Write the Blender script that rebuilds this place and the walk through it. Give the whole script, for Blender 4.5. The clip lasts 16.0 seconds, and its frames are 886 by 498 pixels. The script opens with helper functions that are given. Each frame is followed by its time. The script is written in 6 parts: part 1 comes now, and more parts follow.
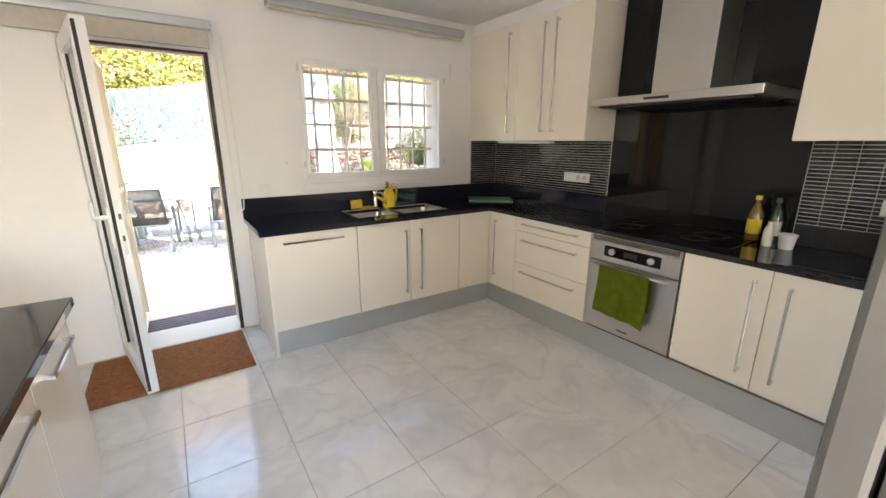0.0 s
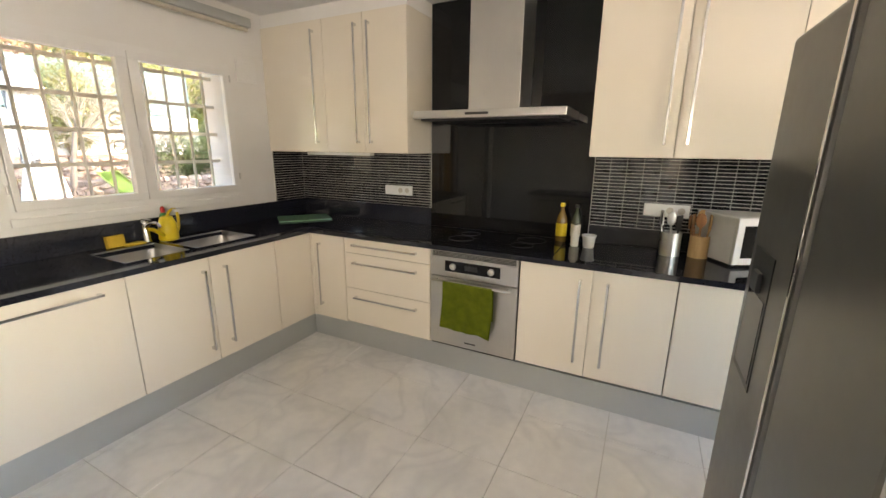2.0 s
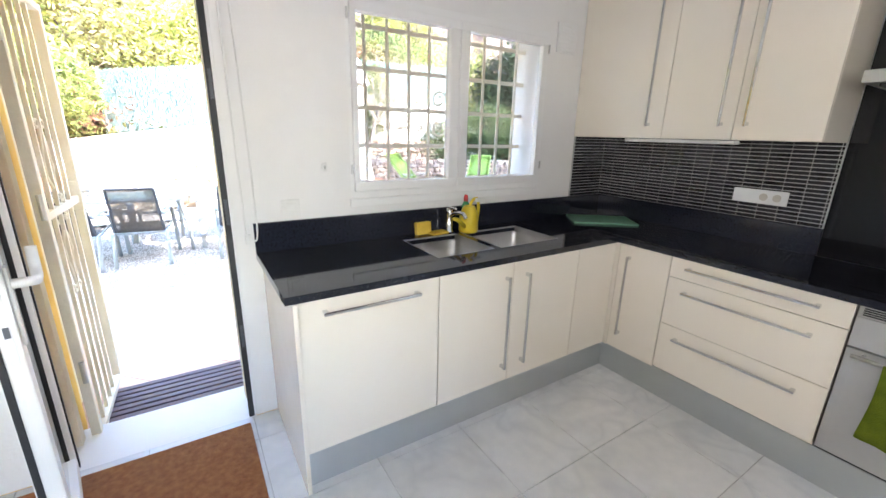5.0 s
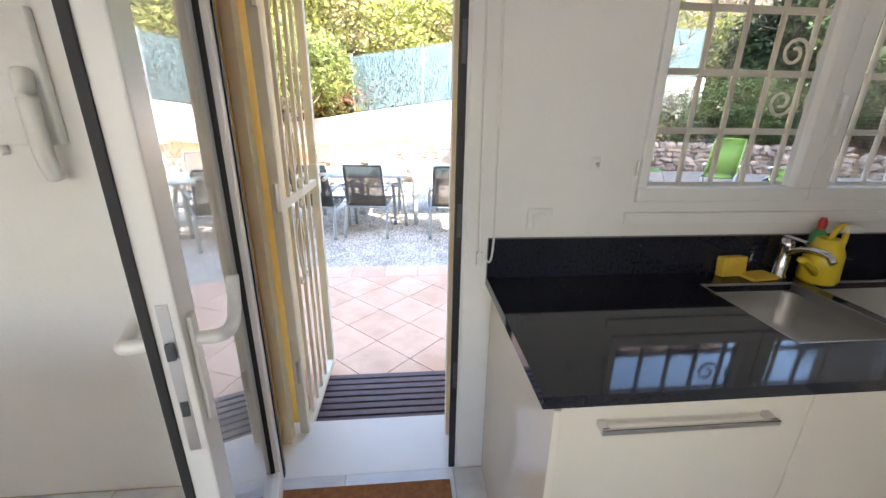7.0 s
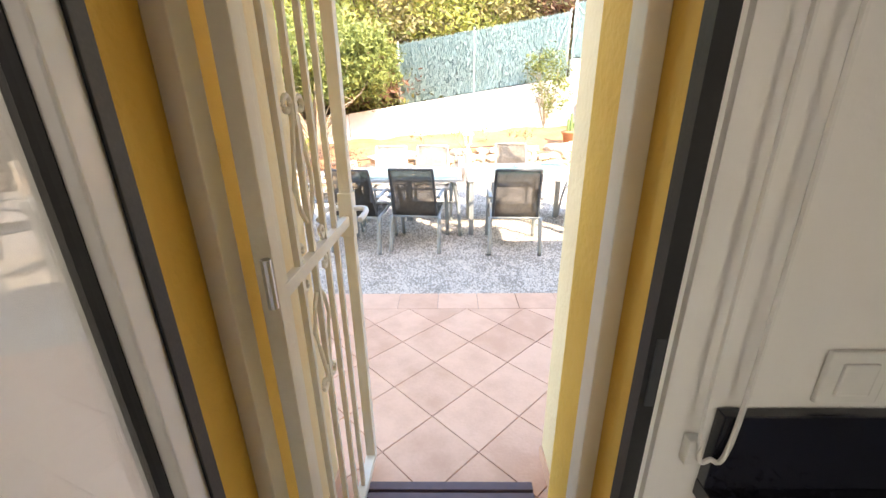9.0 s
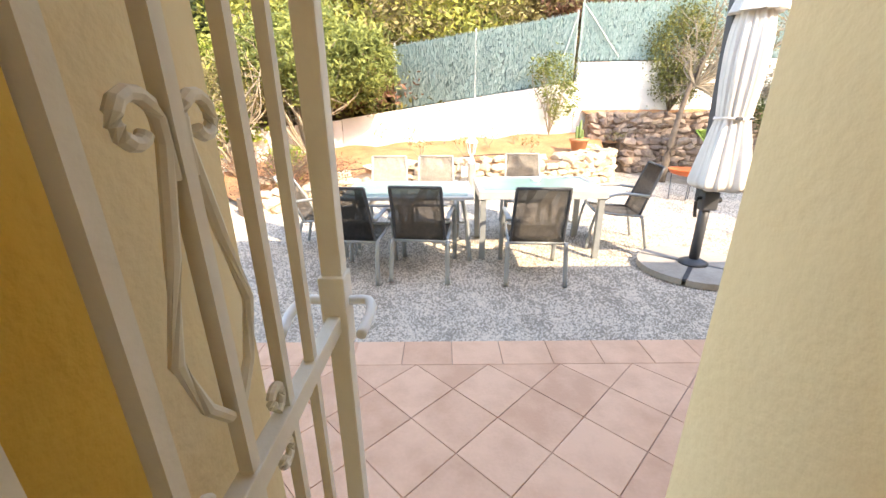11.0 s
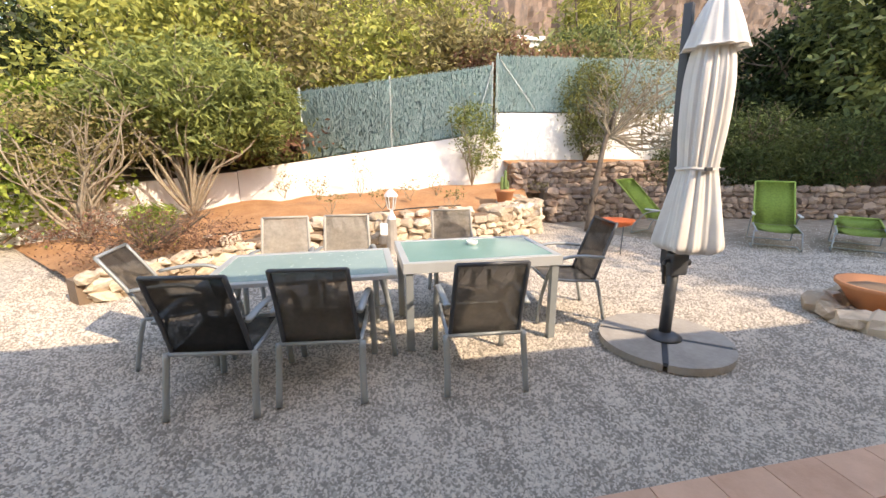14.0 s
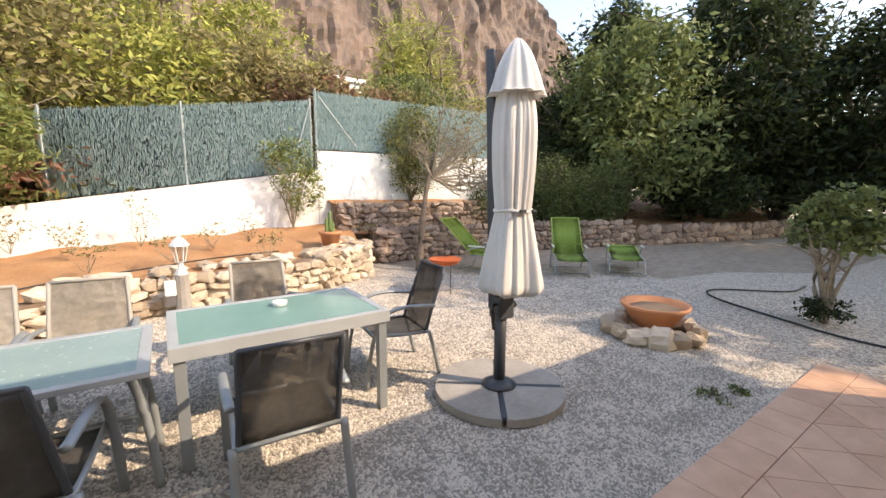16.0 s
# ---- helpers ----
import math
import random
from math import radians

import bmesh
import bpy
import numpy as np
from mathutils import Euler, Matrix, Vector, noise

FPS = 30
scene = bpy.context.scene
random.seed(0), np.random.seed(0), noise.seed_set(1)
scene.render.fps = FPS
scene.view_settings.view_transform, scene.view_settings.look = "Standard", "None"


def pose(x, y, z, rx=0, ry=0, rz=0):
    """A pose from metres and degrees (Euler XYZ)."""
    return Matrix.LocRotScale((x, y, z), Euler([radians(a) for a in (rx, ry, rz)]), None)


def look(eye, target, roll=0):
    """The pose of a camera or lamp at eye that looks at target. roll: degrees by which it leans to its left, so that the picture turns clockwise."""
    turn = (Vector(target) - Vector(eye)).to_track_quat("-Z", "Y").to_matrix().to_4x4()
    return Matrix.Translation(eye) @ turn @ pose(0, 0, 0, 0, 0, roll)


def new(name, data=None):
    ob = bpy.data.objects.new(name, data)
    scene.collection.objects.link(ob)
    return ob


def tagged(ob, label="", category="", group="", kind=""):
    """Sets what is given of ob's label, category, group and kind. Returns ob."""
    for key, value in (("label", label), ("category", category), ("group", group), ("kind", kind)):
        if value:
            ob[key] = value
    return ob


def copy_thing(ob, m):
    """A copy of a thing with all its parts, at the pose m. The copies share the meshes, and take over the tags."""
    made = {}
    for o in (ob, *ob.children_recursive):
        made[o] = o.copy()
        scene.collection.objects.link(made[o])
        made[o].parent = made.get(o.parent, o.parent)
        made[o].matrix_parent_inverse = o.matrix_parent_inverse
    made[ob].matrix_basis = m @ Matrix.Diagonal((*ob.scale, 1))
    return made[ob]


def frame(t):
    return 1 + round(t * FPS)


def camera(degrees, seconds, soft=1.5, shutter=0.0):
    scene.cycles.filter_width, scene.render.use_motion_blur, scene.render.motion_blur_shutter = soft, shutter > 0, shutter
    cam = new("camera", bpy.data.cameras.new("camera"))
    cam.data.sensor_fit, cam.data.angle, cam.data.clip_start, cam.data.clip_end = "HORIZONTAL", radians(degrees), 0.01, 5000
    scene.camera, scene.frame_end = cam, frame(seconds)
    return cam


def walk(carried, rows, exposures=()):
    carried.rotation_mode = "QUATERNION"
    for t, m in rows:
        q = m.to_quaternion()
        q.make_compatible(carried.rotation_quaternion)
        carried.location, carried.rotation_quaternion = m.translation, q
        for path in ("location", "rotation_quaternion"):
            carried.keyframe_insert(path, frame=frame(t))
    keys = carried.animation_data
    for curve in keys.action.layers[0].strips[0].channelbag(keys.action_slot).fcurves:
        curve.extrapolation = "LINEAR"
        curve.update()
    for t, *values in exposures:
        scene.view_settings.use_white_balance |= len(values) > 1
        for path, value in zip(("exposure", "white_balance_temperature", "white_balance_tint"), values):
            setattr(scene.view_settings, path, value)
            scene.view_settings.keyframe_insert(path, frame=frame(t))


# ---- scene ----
cam = camera(95.6, 16.0)
PATH = [
    (0, (-0.329, -3.435, 1.489), (0.754, -1.834, 0.974), 0.2),
    (0.5, (-0.301, -3.31, 1.501), (0.957, -1.838, 1.002), 0.1),
    (1, (-0.284, -3.186, 1.508), (1.158, -1.887, 1.024), 0.1),
    (1.5, (-0.269, -3.081, 1.523), (1.338, -1.989, 1.047), 0.1),
    (2, (-0.249, -2.997, 1.539), (1.487, -2.13, 1.054), 0.6),
    (2.5, (-0.206, -2.93, 1.523), (1.593, -2.2, 1.043), 1.5),
    (3, (-0.162, -2.825, 1.502), (1.62, -2.05, 1.03), 1.8),
    (3.5, (-0.111, -2.669, 1.504), (1.558, -1.68, 1.016), 1.3),
    (4, (-0.092, -2.502, 1.503), (1.413, -1.286, 0.997), 1.2),
    (4.5, (-0.104, -2.307, 1.5), (1.18, -0.869, 0.967), 1.3),
    (5, (-0.134, -2.093, 1.497), (0.903, -0.474, 0.946), 1.4),
    (5.2, (-0.148, -2.011, 1.502), (0.789, -0.335, 0.942), 1.4),
    (7.3, (-0.19, -1.222, 1.492), (-0.071, 0.657, 0.819), 0.6),
    (7.5, (-0.204, -1.145, 1.492), (-0.113, 0.734, 0.814), 0.4),
    (8, (-0.257, -0.932, 1.508), (-0.209, 0.940, 0.805), 0.3),
    (8.5, (-0.275, -0.720, 1.506), (-0.277, 1.151, 0.799), -0.3),
    (9, (-0.299, -0.497, 1.512), (-0.331, 1.371, 0.8), -0.7),
    (9.2, (-0.309, -0.418, 1.513), (-0.342, 1.452, 0.803), -0.7),
    (11.3, (-0.459, 0.293, 1.508), (-0.448, 2.173, 0.825), -0.5),
    (11.5, (-0.454, 0.375, 1.502), (-0.435, 2.259, 0.832), -0.6),
    (12, (-0.44, 0.595, 1.494), (-0.396, 2.492, 0.859), -0.5),
    (12.5, (-0.433, 0.772, 1.487), (-0.355, 2.678, 0.884), -0.4),
    (13, (-0.424, 0.933, 1.472), (-0.28, 2.846, 0.907), -0.4),
    (13.5, (-0.4, 1.105, 1.467), (-0.154, 3.021, 0.947), -0.2),
    (14, (-0.363, 1.251, 1.478), (0.019, 3.157, 1.007), -0.2),
    (14.5, (-0.302, 1.379, 1.478), (0.243, 3.258, 1.058), -0.1),
    (15, (-0.216, 1.507, 1.484), (0.517, 3.331, 1.113), 0.1),
    (15.5, (-0.121, 1.612, 1.483), (0.807, 3.354, 1.162), 0.2),
    (16, (-0.031, 1.697, 1.49), (1.094, 3.326, 1.204), 0.3),
]
EXPOSURES = [(0, 4.35, 7100, 13), (0.6, 4.38, 8000, 15), (1.6, 4.4, 8500, 14), (2.5, 4.65, 6700, 12), (3.2, 4.8, 6700, 12), (5.2, 4.65, 6150, 12), (7.3, 3.65, 6700, 13), (9.2, 3.4, 7700, 15), (11.3, 2.75, 8200, 15), (12.5, 2.28, 8000, 15), (14.0, 1.96, 8100, 16), (16, 1.79, 8100, 16)]
walk(cam, [(t, look(e, g, r)) for t, e, g, r in PATH], EXPOSURES)

# ---- world, sun and large lights ----
SUN_EL, SUN_ROT = radians(37), radians(141)
world = bpy.data.worlds.new("sky_world")
scene.world = world
world.use_nodes = True
wn = world.node_tree.nodes
sky = wn.new("ShaderNodeTexSky")
sky.sky_type, sky.sun_disc, sky.sun_elevation, sky.sun_rotation = "NISHITA", False, SUN_EL, SUN_ROT
sky.air_density, sky.dust_density = 1.0, 0.6
wn["Background"].inputs["Strength"].default_value = 0.15
world.node_tree.links.new(sky.outputs[0], wn["Background"].inputs["Color"])

sun_data = bpy.data.lights.new("sun", "SUN")
sun_data.energy, sun_data.angle, sun_data.color = 1.62, radians(0.5), (1.0, 0.93, 0.82)
sun = new("sun", sun_data)
sun_way = Vector((math.sin(SUN_ROT) * math.cos(SUN_EL), math.cos(SUN_ROT) * math.cos(SUN_EL), math.sin(SUN_EL)))
sun.matrix_world = look(sun_way * 30, (0, 0, 0))


def fill_light(name, m, w, h, watts, color):
    """An area lamp in an opening of the room, standing in for daylight."""
    data = bpy.data.lights.new(name, "AREA")
    data.shape, data.size, data.size_y, data.energy, data.color = "RECTANGLE", w, h, watts, color
    new(name, data).matrix_world = m


# fill lamps added out of view to brighten the kitchen
fill_light("rear_fill_light", look((0, -5.95, 1.5), (0.2, 0, 1.0)), 1.7, 1.15, 0.8, (1.0, 0.95, 0.88))
fill_light("side_fill_light", look((-2.72, -4.2, 1.55), (2, -2.6, 1.0)), 1.5, 1.1, 2.9, (1.0, 0.96, 0.9))


# ---- materials ----
def material(name, c1, c2=None, scale=8.0, rough=0.5, metal=0.0, bump=0.0, bump_scale=None, fine=0.25, vary=0.0, coat=0.0, spec=0.5, stretch=None, world_size=False, veins=None, cells=0.0):
    """A surface with colour that varies at two scales, uneven gloss and fine relief."""
    m = bpy.data.materials.new(name)
    m.use_nodes = True
    nt = m.node_tree
    n, link = nt.nodes, nt.links.new
    bsdf = n["Principled BSDF"]
    c2 = c2 or tuple(min(1, c * 0.86) for c in c1)
    co = n.new("ShaderNodeNewGeometry").outputs["Position"] if world_size else n.new("ShaderNodeTexCoord").outputs["Object"]
    if stretch:
        mp = n.new("ShaderNodeMapping")
        mp.inputs["Scale"].default_value = stretch
        link(co, mp.inputs[0])
        co = mp.outputs[0]
    big, small = n.new("ShaderNodeTexNoise"), n.new("ShaderNodeTexNoise")
    for node, sc, det in ((big, scale, 4), (small, scale * 9, 6)):
        node.inputs["Scale"].default_value, node.inputs["Detail"].default_value = sc, det
        link(co, node.inputs["Vector"])
    add = n.new("ShaderNodeMath")
    add.operation = "MULTIPLY_ADD"
    link(small.outputs[0], add.inputs[0])
    add.inputs[1].default_value = fine
    link(big.outputs[0], add.inputs[2])
    fac = add.outputs[0]
    if vary:
        info = n.new("ShaderNodeObjectInfo")
        isl = n.new("ShaderNodeNewGeometry")
        s = n.new("ShaderNodeMath")
        link(info.outputs["Random"], s.inputs[0])
        link(isl.outputs["Random Per Island"], s.inputs[1])
        w = n.new("ShaderNodeMath")
        w.operation = "WRAP"
        link(s.outputs[0], w.inputs[0])
        w.inputs[1].default_value, w.inputs[2].default_value = 1, 0
        a2 = n.new("ShaderNodeMath")
        a2.operation = "MULTIPLY_ADD"
        link(w.outputs[0], a2.inputs[0])
        a2.inputs[1].default_value = vary
        link(fac, a2.inputs[2])
        s2 = n.new("ShaderNodeMath")
        s2.operation = "SUBTRACT"
        link(a2.outputs[0], s2.inputs[0])
        s2.inputs[1].default_value = vary / 2
        fac = s2.outputs[0]
    if cells:
        vor, cm, ca2 = n.new("ShaderNodeTexVoronoi"), n.new("ShaderNodeMath"), n.new("ShaderNodeMath")
        vor.inputs["Scale"].default_value = scale
        link(co, vor.inputs["Vector"])
        cm.operation, ca2.operation = "MULTIPLY_ADD", "ADD"
        link(vor.outputs["Color"], cm.inputs[0])
        cm.inputs[1].default_value, cm.inputs[2].default_value = cells, -cells / 2
        link(cm.outputs[0], ca2.inputs[0])
        link(fac, ca2.inputs[1])
        fac = ca2.outputs[0]
    ramp = n.new("ShaderNodeMapRange")
    ramp.inputs["From Min"].default_value, ramp.inputs["From Max"].default_value = 0.3 + fine * 0.4, 0.7 + fine * 0.6
    link(fac, ramp.inputs["Value"])
    mix = n.new("ShaderNodeMix")
    mix.data_type = "RGBA"
    mix.inputs[6].default_value, mix.inputs[7].default_value = (*c2, 1), (*c1, 1)
    link(ramp.outputs[0], mix.inputs[0])
    colour = mix.outputs[2]
    if veins:
        vn, sub, ab, vr, vm = n.new("ShaderNodeTexNoise"), n.new("ShaderNodeMath"), n.new("ShaderNodeMath"), n.new("ShaderNodeMapRange"), n.new("ShaderNodeMix")
        vn.inputs["Scale"].default_value, vn.inputs["Detail"].default_value, vn.inputs["Distortion"].default_value = 2.4, 2, 0.8
        link(co, vn.inputs["Vector"])
        sub.operation, ab.operation = "SUBTRACT", "ABSOLUTE"
        link(vn.outputs[0], sub.inputs[0])
        sub.inputs[1].default_value = 0.5
        link(sub.outputs[0], ab.inputs[0])
        vr.inputs["From Max"].default_value, vr.inputs["To Min"].default_value, vr.inputs["To Max"].default_value = 0.07, 0.26, 0.0
        link(ab.outputs[0], vr.inputs["Value"])
        vm.data_type = "RGBA"
        link(vr.outputs[0], vm.inputs[0])
        link(colour, vm.inputs[6])
        vm.inputs[7].default_value = (*veins, 1)
        colour = vm.outputs[2]
    link(colour, bsdf.inputs["Base Color"])
    rr = n.new("ShaderNodeMapRange")
    rr.inputs["To Min"].default_value, rr.inputs["To Max"].default_value = rough * 0.85, min(1, rough * 1.15)
    link(small.outputs[0], rr.inputs["Value"])
    link(rr.outputs[0], bsdf.inputs["Roughness"])
    bsdf.inputs["Metallic"].default_value = metal
    bsdf.inputs["Coat Weight"].default_value = coat
    bsdf.inputs["Coat Roughness"].default_value = 0.06
    bsdf.inputs["Specular IOR Level"].default_value = spec
    if bump:
        bn = n.new("ShaderNodeTexNoise")
        bn.inputs["Scale"].default_value, bn.inputs["Detail"].default_value = bump_scale or scale * 12, 6
        link(co, bn.inputs["Vector"])
        bp = n.new("ShaderNodeBump")
        bp.inputs["Strength"].default_value, bp.inputs["Distance"].default_value = min(1, bump), 0.01
        link(bn.outputs[0], bp.inputs["Height"])
        link(bp.outputs[0], bsdf.inputs["Normal"])
    return m


def glass_material(name, tint=(1, 1, 1), rough=0.0, clear=0.9, base=0.06):
    """Thin window glass: clear, with a true glossy face."""
    m = bpy.data.materials.new(name)
    m.use_nodes = True
    nt = m.node_tree
    n, link = nt.nodes, nt.links.new
    tr, gl, mx, fr = n.new("ShaderNodeBsdfTransparent"), n.new("ShaderNodeBsdfGlossy"), n.new("ShaderNodeMixShader"), n.new("ShaderNodeLayerWeight")
    tr.inputs[0].default_value = (*[c * clear for c in tint], 1)
    gl.inputs["Roughness"].default_value = rough
    pw, ad = n.new("ShaderNodeMath"), n.new("ShaderNodeMath")
    pw.operation, ad.operation = "POWER", "MULTIPLY_ADD"
    link(fr.outputs["Facing"], pw.inputs[0])
    pw.inputs[1].default_value = 3.0
    link(pw.outputs[0], ad.inputs[0])
    ad.inputs[1].default_value, ad.inputs[2].default_value = 1 - base, base
    link(ad.outputs[0], mx.inputs[0])
    link(tr.outputs[0], mx.inputs[1])
    link(gl.outputs[0], mx.inputs[2])
    link(mx.outputs[0], n["Material Output"].inputs[0])
    return m


def mesh_cloth(name, c, holes=0.3):
    """Woven outdoor fabric that lets some light through."""
    m = material(name, c, tuple(x * 0.7 for x in c), 30, 0.75, bump=0.3, bump_scale=400)
    nt = m.node_tree
    n, link = nt.nodes, nt.links.new
    tr, mx = n.new("ShaderNodeBsdfTransparent"), n.new("ShaderNodeMixShader")
    mx.inputs[0].default_value = holes
    link(n["Principled BSDF"].outputs[0], mx.inputs[1])
    link(tr.outputs[0], mx.inputs[2])
    link(mx.outputs[0], n["Material Output"].inputs[0])
    return m


def leaf_material(name, c1, c2, vary=1.0):
    m = material(name, c1, c2, 3, 0.55, vary=vary, fine=0.1, spec=0.25)
    m.node_tree.nodes["Principled BSDF"].inputs["Subsurface Weight"].default_value = 0.0
    nt = m.node_tree
    n, link = nt.nodes, nt.links.new
    tl, mx = n.new("ShaderNodeBsdfTranslucent"), n.new("ShaderNodeMixShader")
    link(n["Mix"].outputs[2], tl.inputs[0])
    mx.inputs[0].default_value = 0.3
    link(n["Principled BSDF"].outputs[0], mx.inputs[1])
    link(tl.outputs[0], mx.inputs[2])
    link(mx.outputs[0], n["Material Output"].inputs[0])
    return m


M_PLASTER = material("white_plaster", (0.80, 0.785, 0.76), (0.74, 0.725, 0.70), 1.5, 0.85, bump=0.12, bump_scale=60)
M_CEIL = material("ceiling_paint", (0.82, 0.81, 0.80), None, 2, 0.9, bump=0.06, bump_scale=80)
M_OUTWALL = material("white_render", (0.84, 0.82, 0.79), (0.70, 0.68, 0.64), 0.8, 0.9, bump=0.5, bump_scale=25)
M_CREAM_WALL = material("cream_render", (0.80, 0.66, 0.40), (0.74, 0.58, 0.33), 1.2, 0.85, bump=0.35, bump_scale=40)
M_YELLOW = material("ochre_render", (0.82, 0.53, 0.11), (0.72, 0.43, 0.07), 2.5, 0.8, bump=0.4, bump_scale=40)
M_TILE = material("marbled_floor_tile", (0.80, 0.795, 0.785), (0.64, 0.645, 0.65), 2.0, 0.10, fine=0.4, vary=0.10, world_size=True, veins=(0.46, 0.47, 0.49))
M_GROUT = material("grout", (0.54, 0.53, 0.51), None, 20, 0.9)
M_CAB = material("cream_gloss_lacquer", (0.80, 0.735, 0.63), (0.775, 0.71, 0.605), 1.0, 0.22, fine=0.05, coat=0.35)
M_PLINTH = material("brushed_aluminium", (0.50, 0.52, 0.52), (0.46, 0.48, 0.48), 3, 0.45, metal=0.6, fine=0.1)
M_STEEL = material("stainless_steel", (0.60, 0.59, 0.57), (0.54, 0.53, 0.52), 3, 0.34, metal=1.0, fine=0.1)
M_CHROME = material("chrome", (0.75, 0.75, 0.75), None, 5, 0.12, metal=1.0)
M_GRANITE = material("black_granite", (0.020, 0.022, 0.032), (0.008, 0.009, 0.015), 90, 0.055, fine=0.6)
M_BLACKGLASS = material("black_glass", (0.006, 0.006, 0.007), None, 3, 0.05, spec=0.3)
M_MOSAIC = material("black_mosaic", (0.024, 0.024, 0.027), (0.008, 0.008, 0.01), 12, 0.14, vary=0.5, spec=0.35)
M_MGROUT = material("light_grout", (0.50, 0.49, 0.47), None, 30, 0.9)
M_PVC = material("white_pvc", (0.80, 0.79, 0.77), (0.75, 0.74, 0.72), 2, 0.35)
M_GASKET = material("black_rubber", (0.015, 0.015, 0.017), None, 20, 0.6)
M_GLASS = glass_material("window_glass")
M_COIR = material("coir_mat", (0.42, 0.17, 0.055), (0.26, 0.09, 0.03), 40, 0.95, bump=1.0, bump_scale=300)
M_PLASTIC = material("white_plastic", (0.78, 0.77, 0.74), None, 4, 0.4)
M_BLIND = material("beige_blind_cloth", (0.55, 0.50, 0.42), None, 20, 0.8, bump=0.2)
M_FRIDGE = material("dark_steel_fridge", (0.20, 0.20, 0.195), (0.175, 0.175, 0.17), 2, 0.36, metal=0.8, fine=0.1)
M_DARK = material("dark_plastic", (0.02, 0.02, 0.022), None, 10, 0.35)
M_GREEN_CLOTH = material("green_towel", (0.25, 0.31, 0.015), (0.16, 0.21, 0.008), 20, 0.95, bump=0.8, bump_scale=250)
M_YELLOW_PL = material("yellow_plastic", (0.75, 0.56, 0.03), None, 5, 0.35)
M_TERRA = material("terracotta_tile", (0.74, 0.455, 0.305), (0.60, 0.34, 0.215), 6, 0.55, vary=0.3, bump=0.15, world_size=True)
M_TGROUT = material("terrace_grout", (0.50, 0.355, 0.275), None, 20, 0.95)
M_GRAVEL = material("gravel", (0.68, 0.59, 0.48), (0.26, 0.22, 0.18), 48, 0.95, fine=0.3, bump=1.0, bump_scale=90, cells=0.9)
M_PEBBLE = material("pebbles", (0.70, 0.61, 0.50), (0.30, 0.255, 0.205), 5, 0.9, vary=0.8)
M_SOIL = material("red_soil", (0.46, 0.25, 0.12), (0.32, 0.15, 0.065), 2.5, 0.98, bump=0.9, bump_scale=30, fine=0.6)
M_STONE = material("garden_stone", (0.66, 0.55, 0.42), (0.40, 0.31, 0.22), 4, 0.9, bump=0.7, bump_scale=25, vary=0.7)
M_STONE_D = material("rubble_stone", (0.40, 0.30, 0.23), (0.22, 0.155, 0.12), 4, 0.9, bump=0.7, bump_scale=25, vary=0.7)
M_MORTAR = material("earth_mortar", (0.22, 0.15, 0.10), None, 10, 0.95, bump=0.6)
M_ALU = material("grey_aluminium", (0.33, 0.35, 0.35), (0.29, 0.31, 0.31), 5, 0.42, metal=0.35)
M_SILVER = material("silver_table_frame", (0.56, 0.58, 0.58), (0.50, 0.52, 0.52), 6, 0.35, metal=0.35)
M_ANTH = material("anthracite_metal", (0.075, 0.08, 0.09), None, 8, 0.45, metal=0.3)
M_MESH = mesh_cloth("dark_grey_mesh", (0.10, 0.088, 0.075), 0.13)
M_MESH_L = mesh_cloth("taupe_mesh", (0.44, 0.40, 0.34), 0.14)
M_TOPGLASS = material("frosted_green_glass", (0.20, 0.35, 0.31), (0.17, 0.31, 0.275), 3, 0.22)
M_TOPGLASS2 = material("pale_frosted_glass", (0.31, 0.41, 0.39), (0.26, 0.36, 0.345), 3, 0.26)
M_CANVAS = material("white_canvas", (0.70, 0.67, 0.635), (0.58, 0.555, 0.52), 3, 0.9, bump=0.25, bump_scale=200)
M_CONCRETE = material("concrete_slab", (0.42, 0.38, 0.33), (0.28, 0.25, 0.215), 3, 0.9, bump=0.4, bump_scale=60, fine=0.5)
M_LIME = mesh_cloth("lime_mesh", (0.36, 0.52, 0.10), 0.04)
M_POT = material("terracotta_pot", (0.60, 0.27, 0.13), (0.50, 0.21, 0.10), 5, 0.75, bump=0.2)
M_ORANGE = material("orange_enamel", (0.60, 0.13, 0.035), None, 5, 0.5)
M_BARK = material("bark", (0.20, 0.15, 0.11), (0.10, 0.075, 0.055), 12, 0.95, bump=1.0, bump_scale=40)
M_BARK_L = material("pale_bark", (0.36, 0.30, 0.22), (0.24, 0.19, 0.13), 12, 0.9, bump=0.6)
M_BARS = material("ivory_painted_iron", (0.78, 0.72, 0.60), (0.70, 0.63, 0.50), 6, 0.5, bump=0.1)
M_HOSE = material("black_hose", (0.012, 0.013, 0.012), None, 6, 0.5)
M_MATSLAT = material("brown_slat_plastic", (0.13, 0.09, 0.10), (0.10, 0.07, 0.08), 20, 0.6)


# ---- mesh helpers ----
def link_mesh(name, bm, mat, parent=None, label="", smooth=False):
    me = bpy.data.meshes.new(name)
    bm.to_mesh(me)
    bm.free()
    if smooth:
        me.shade_smooth()
    for one in mat if isinstance(mat, (list, tuple)) else [mat]:
        me.materials.append(one)
    ob = new(name, me)
    if parent:
        ob.parent = parent
    if label:
        ob["label"] = label
    return ob


def part(name, bm, mat, parent, label="", smooth=False):
    """One mesh object under a thing or a part."""
    return link_mesh(name, bm, mat, parent, label, smooth)


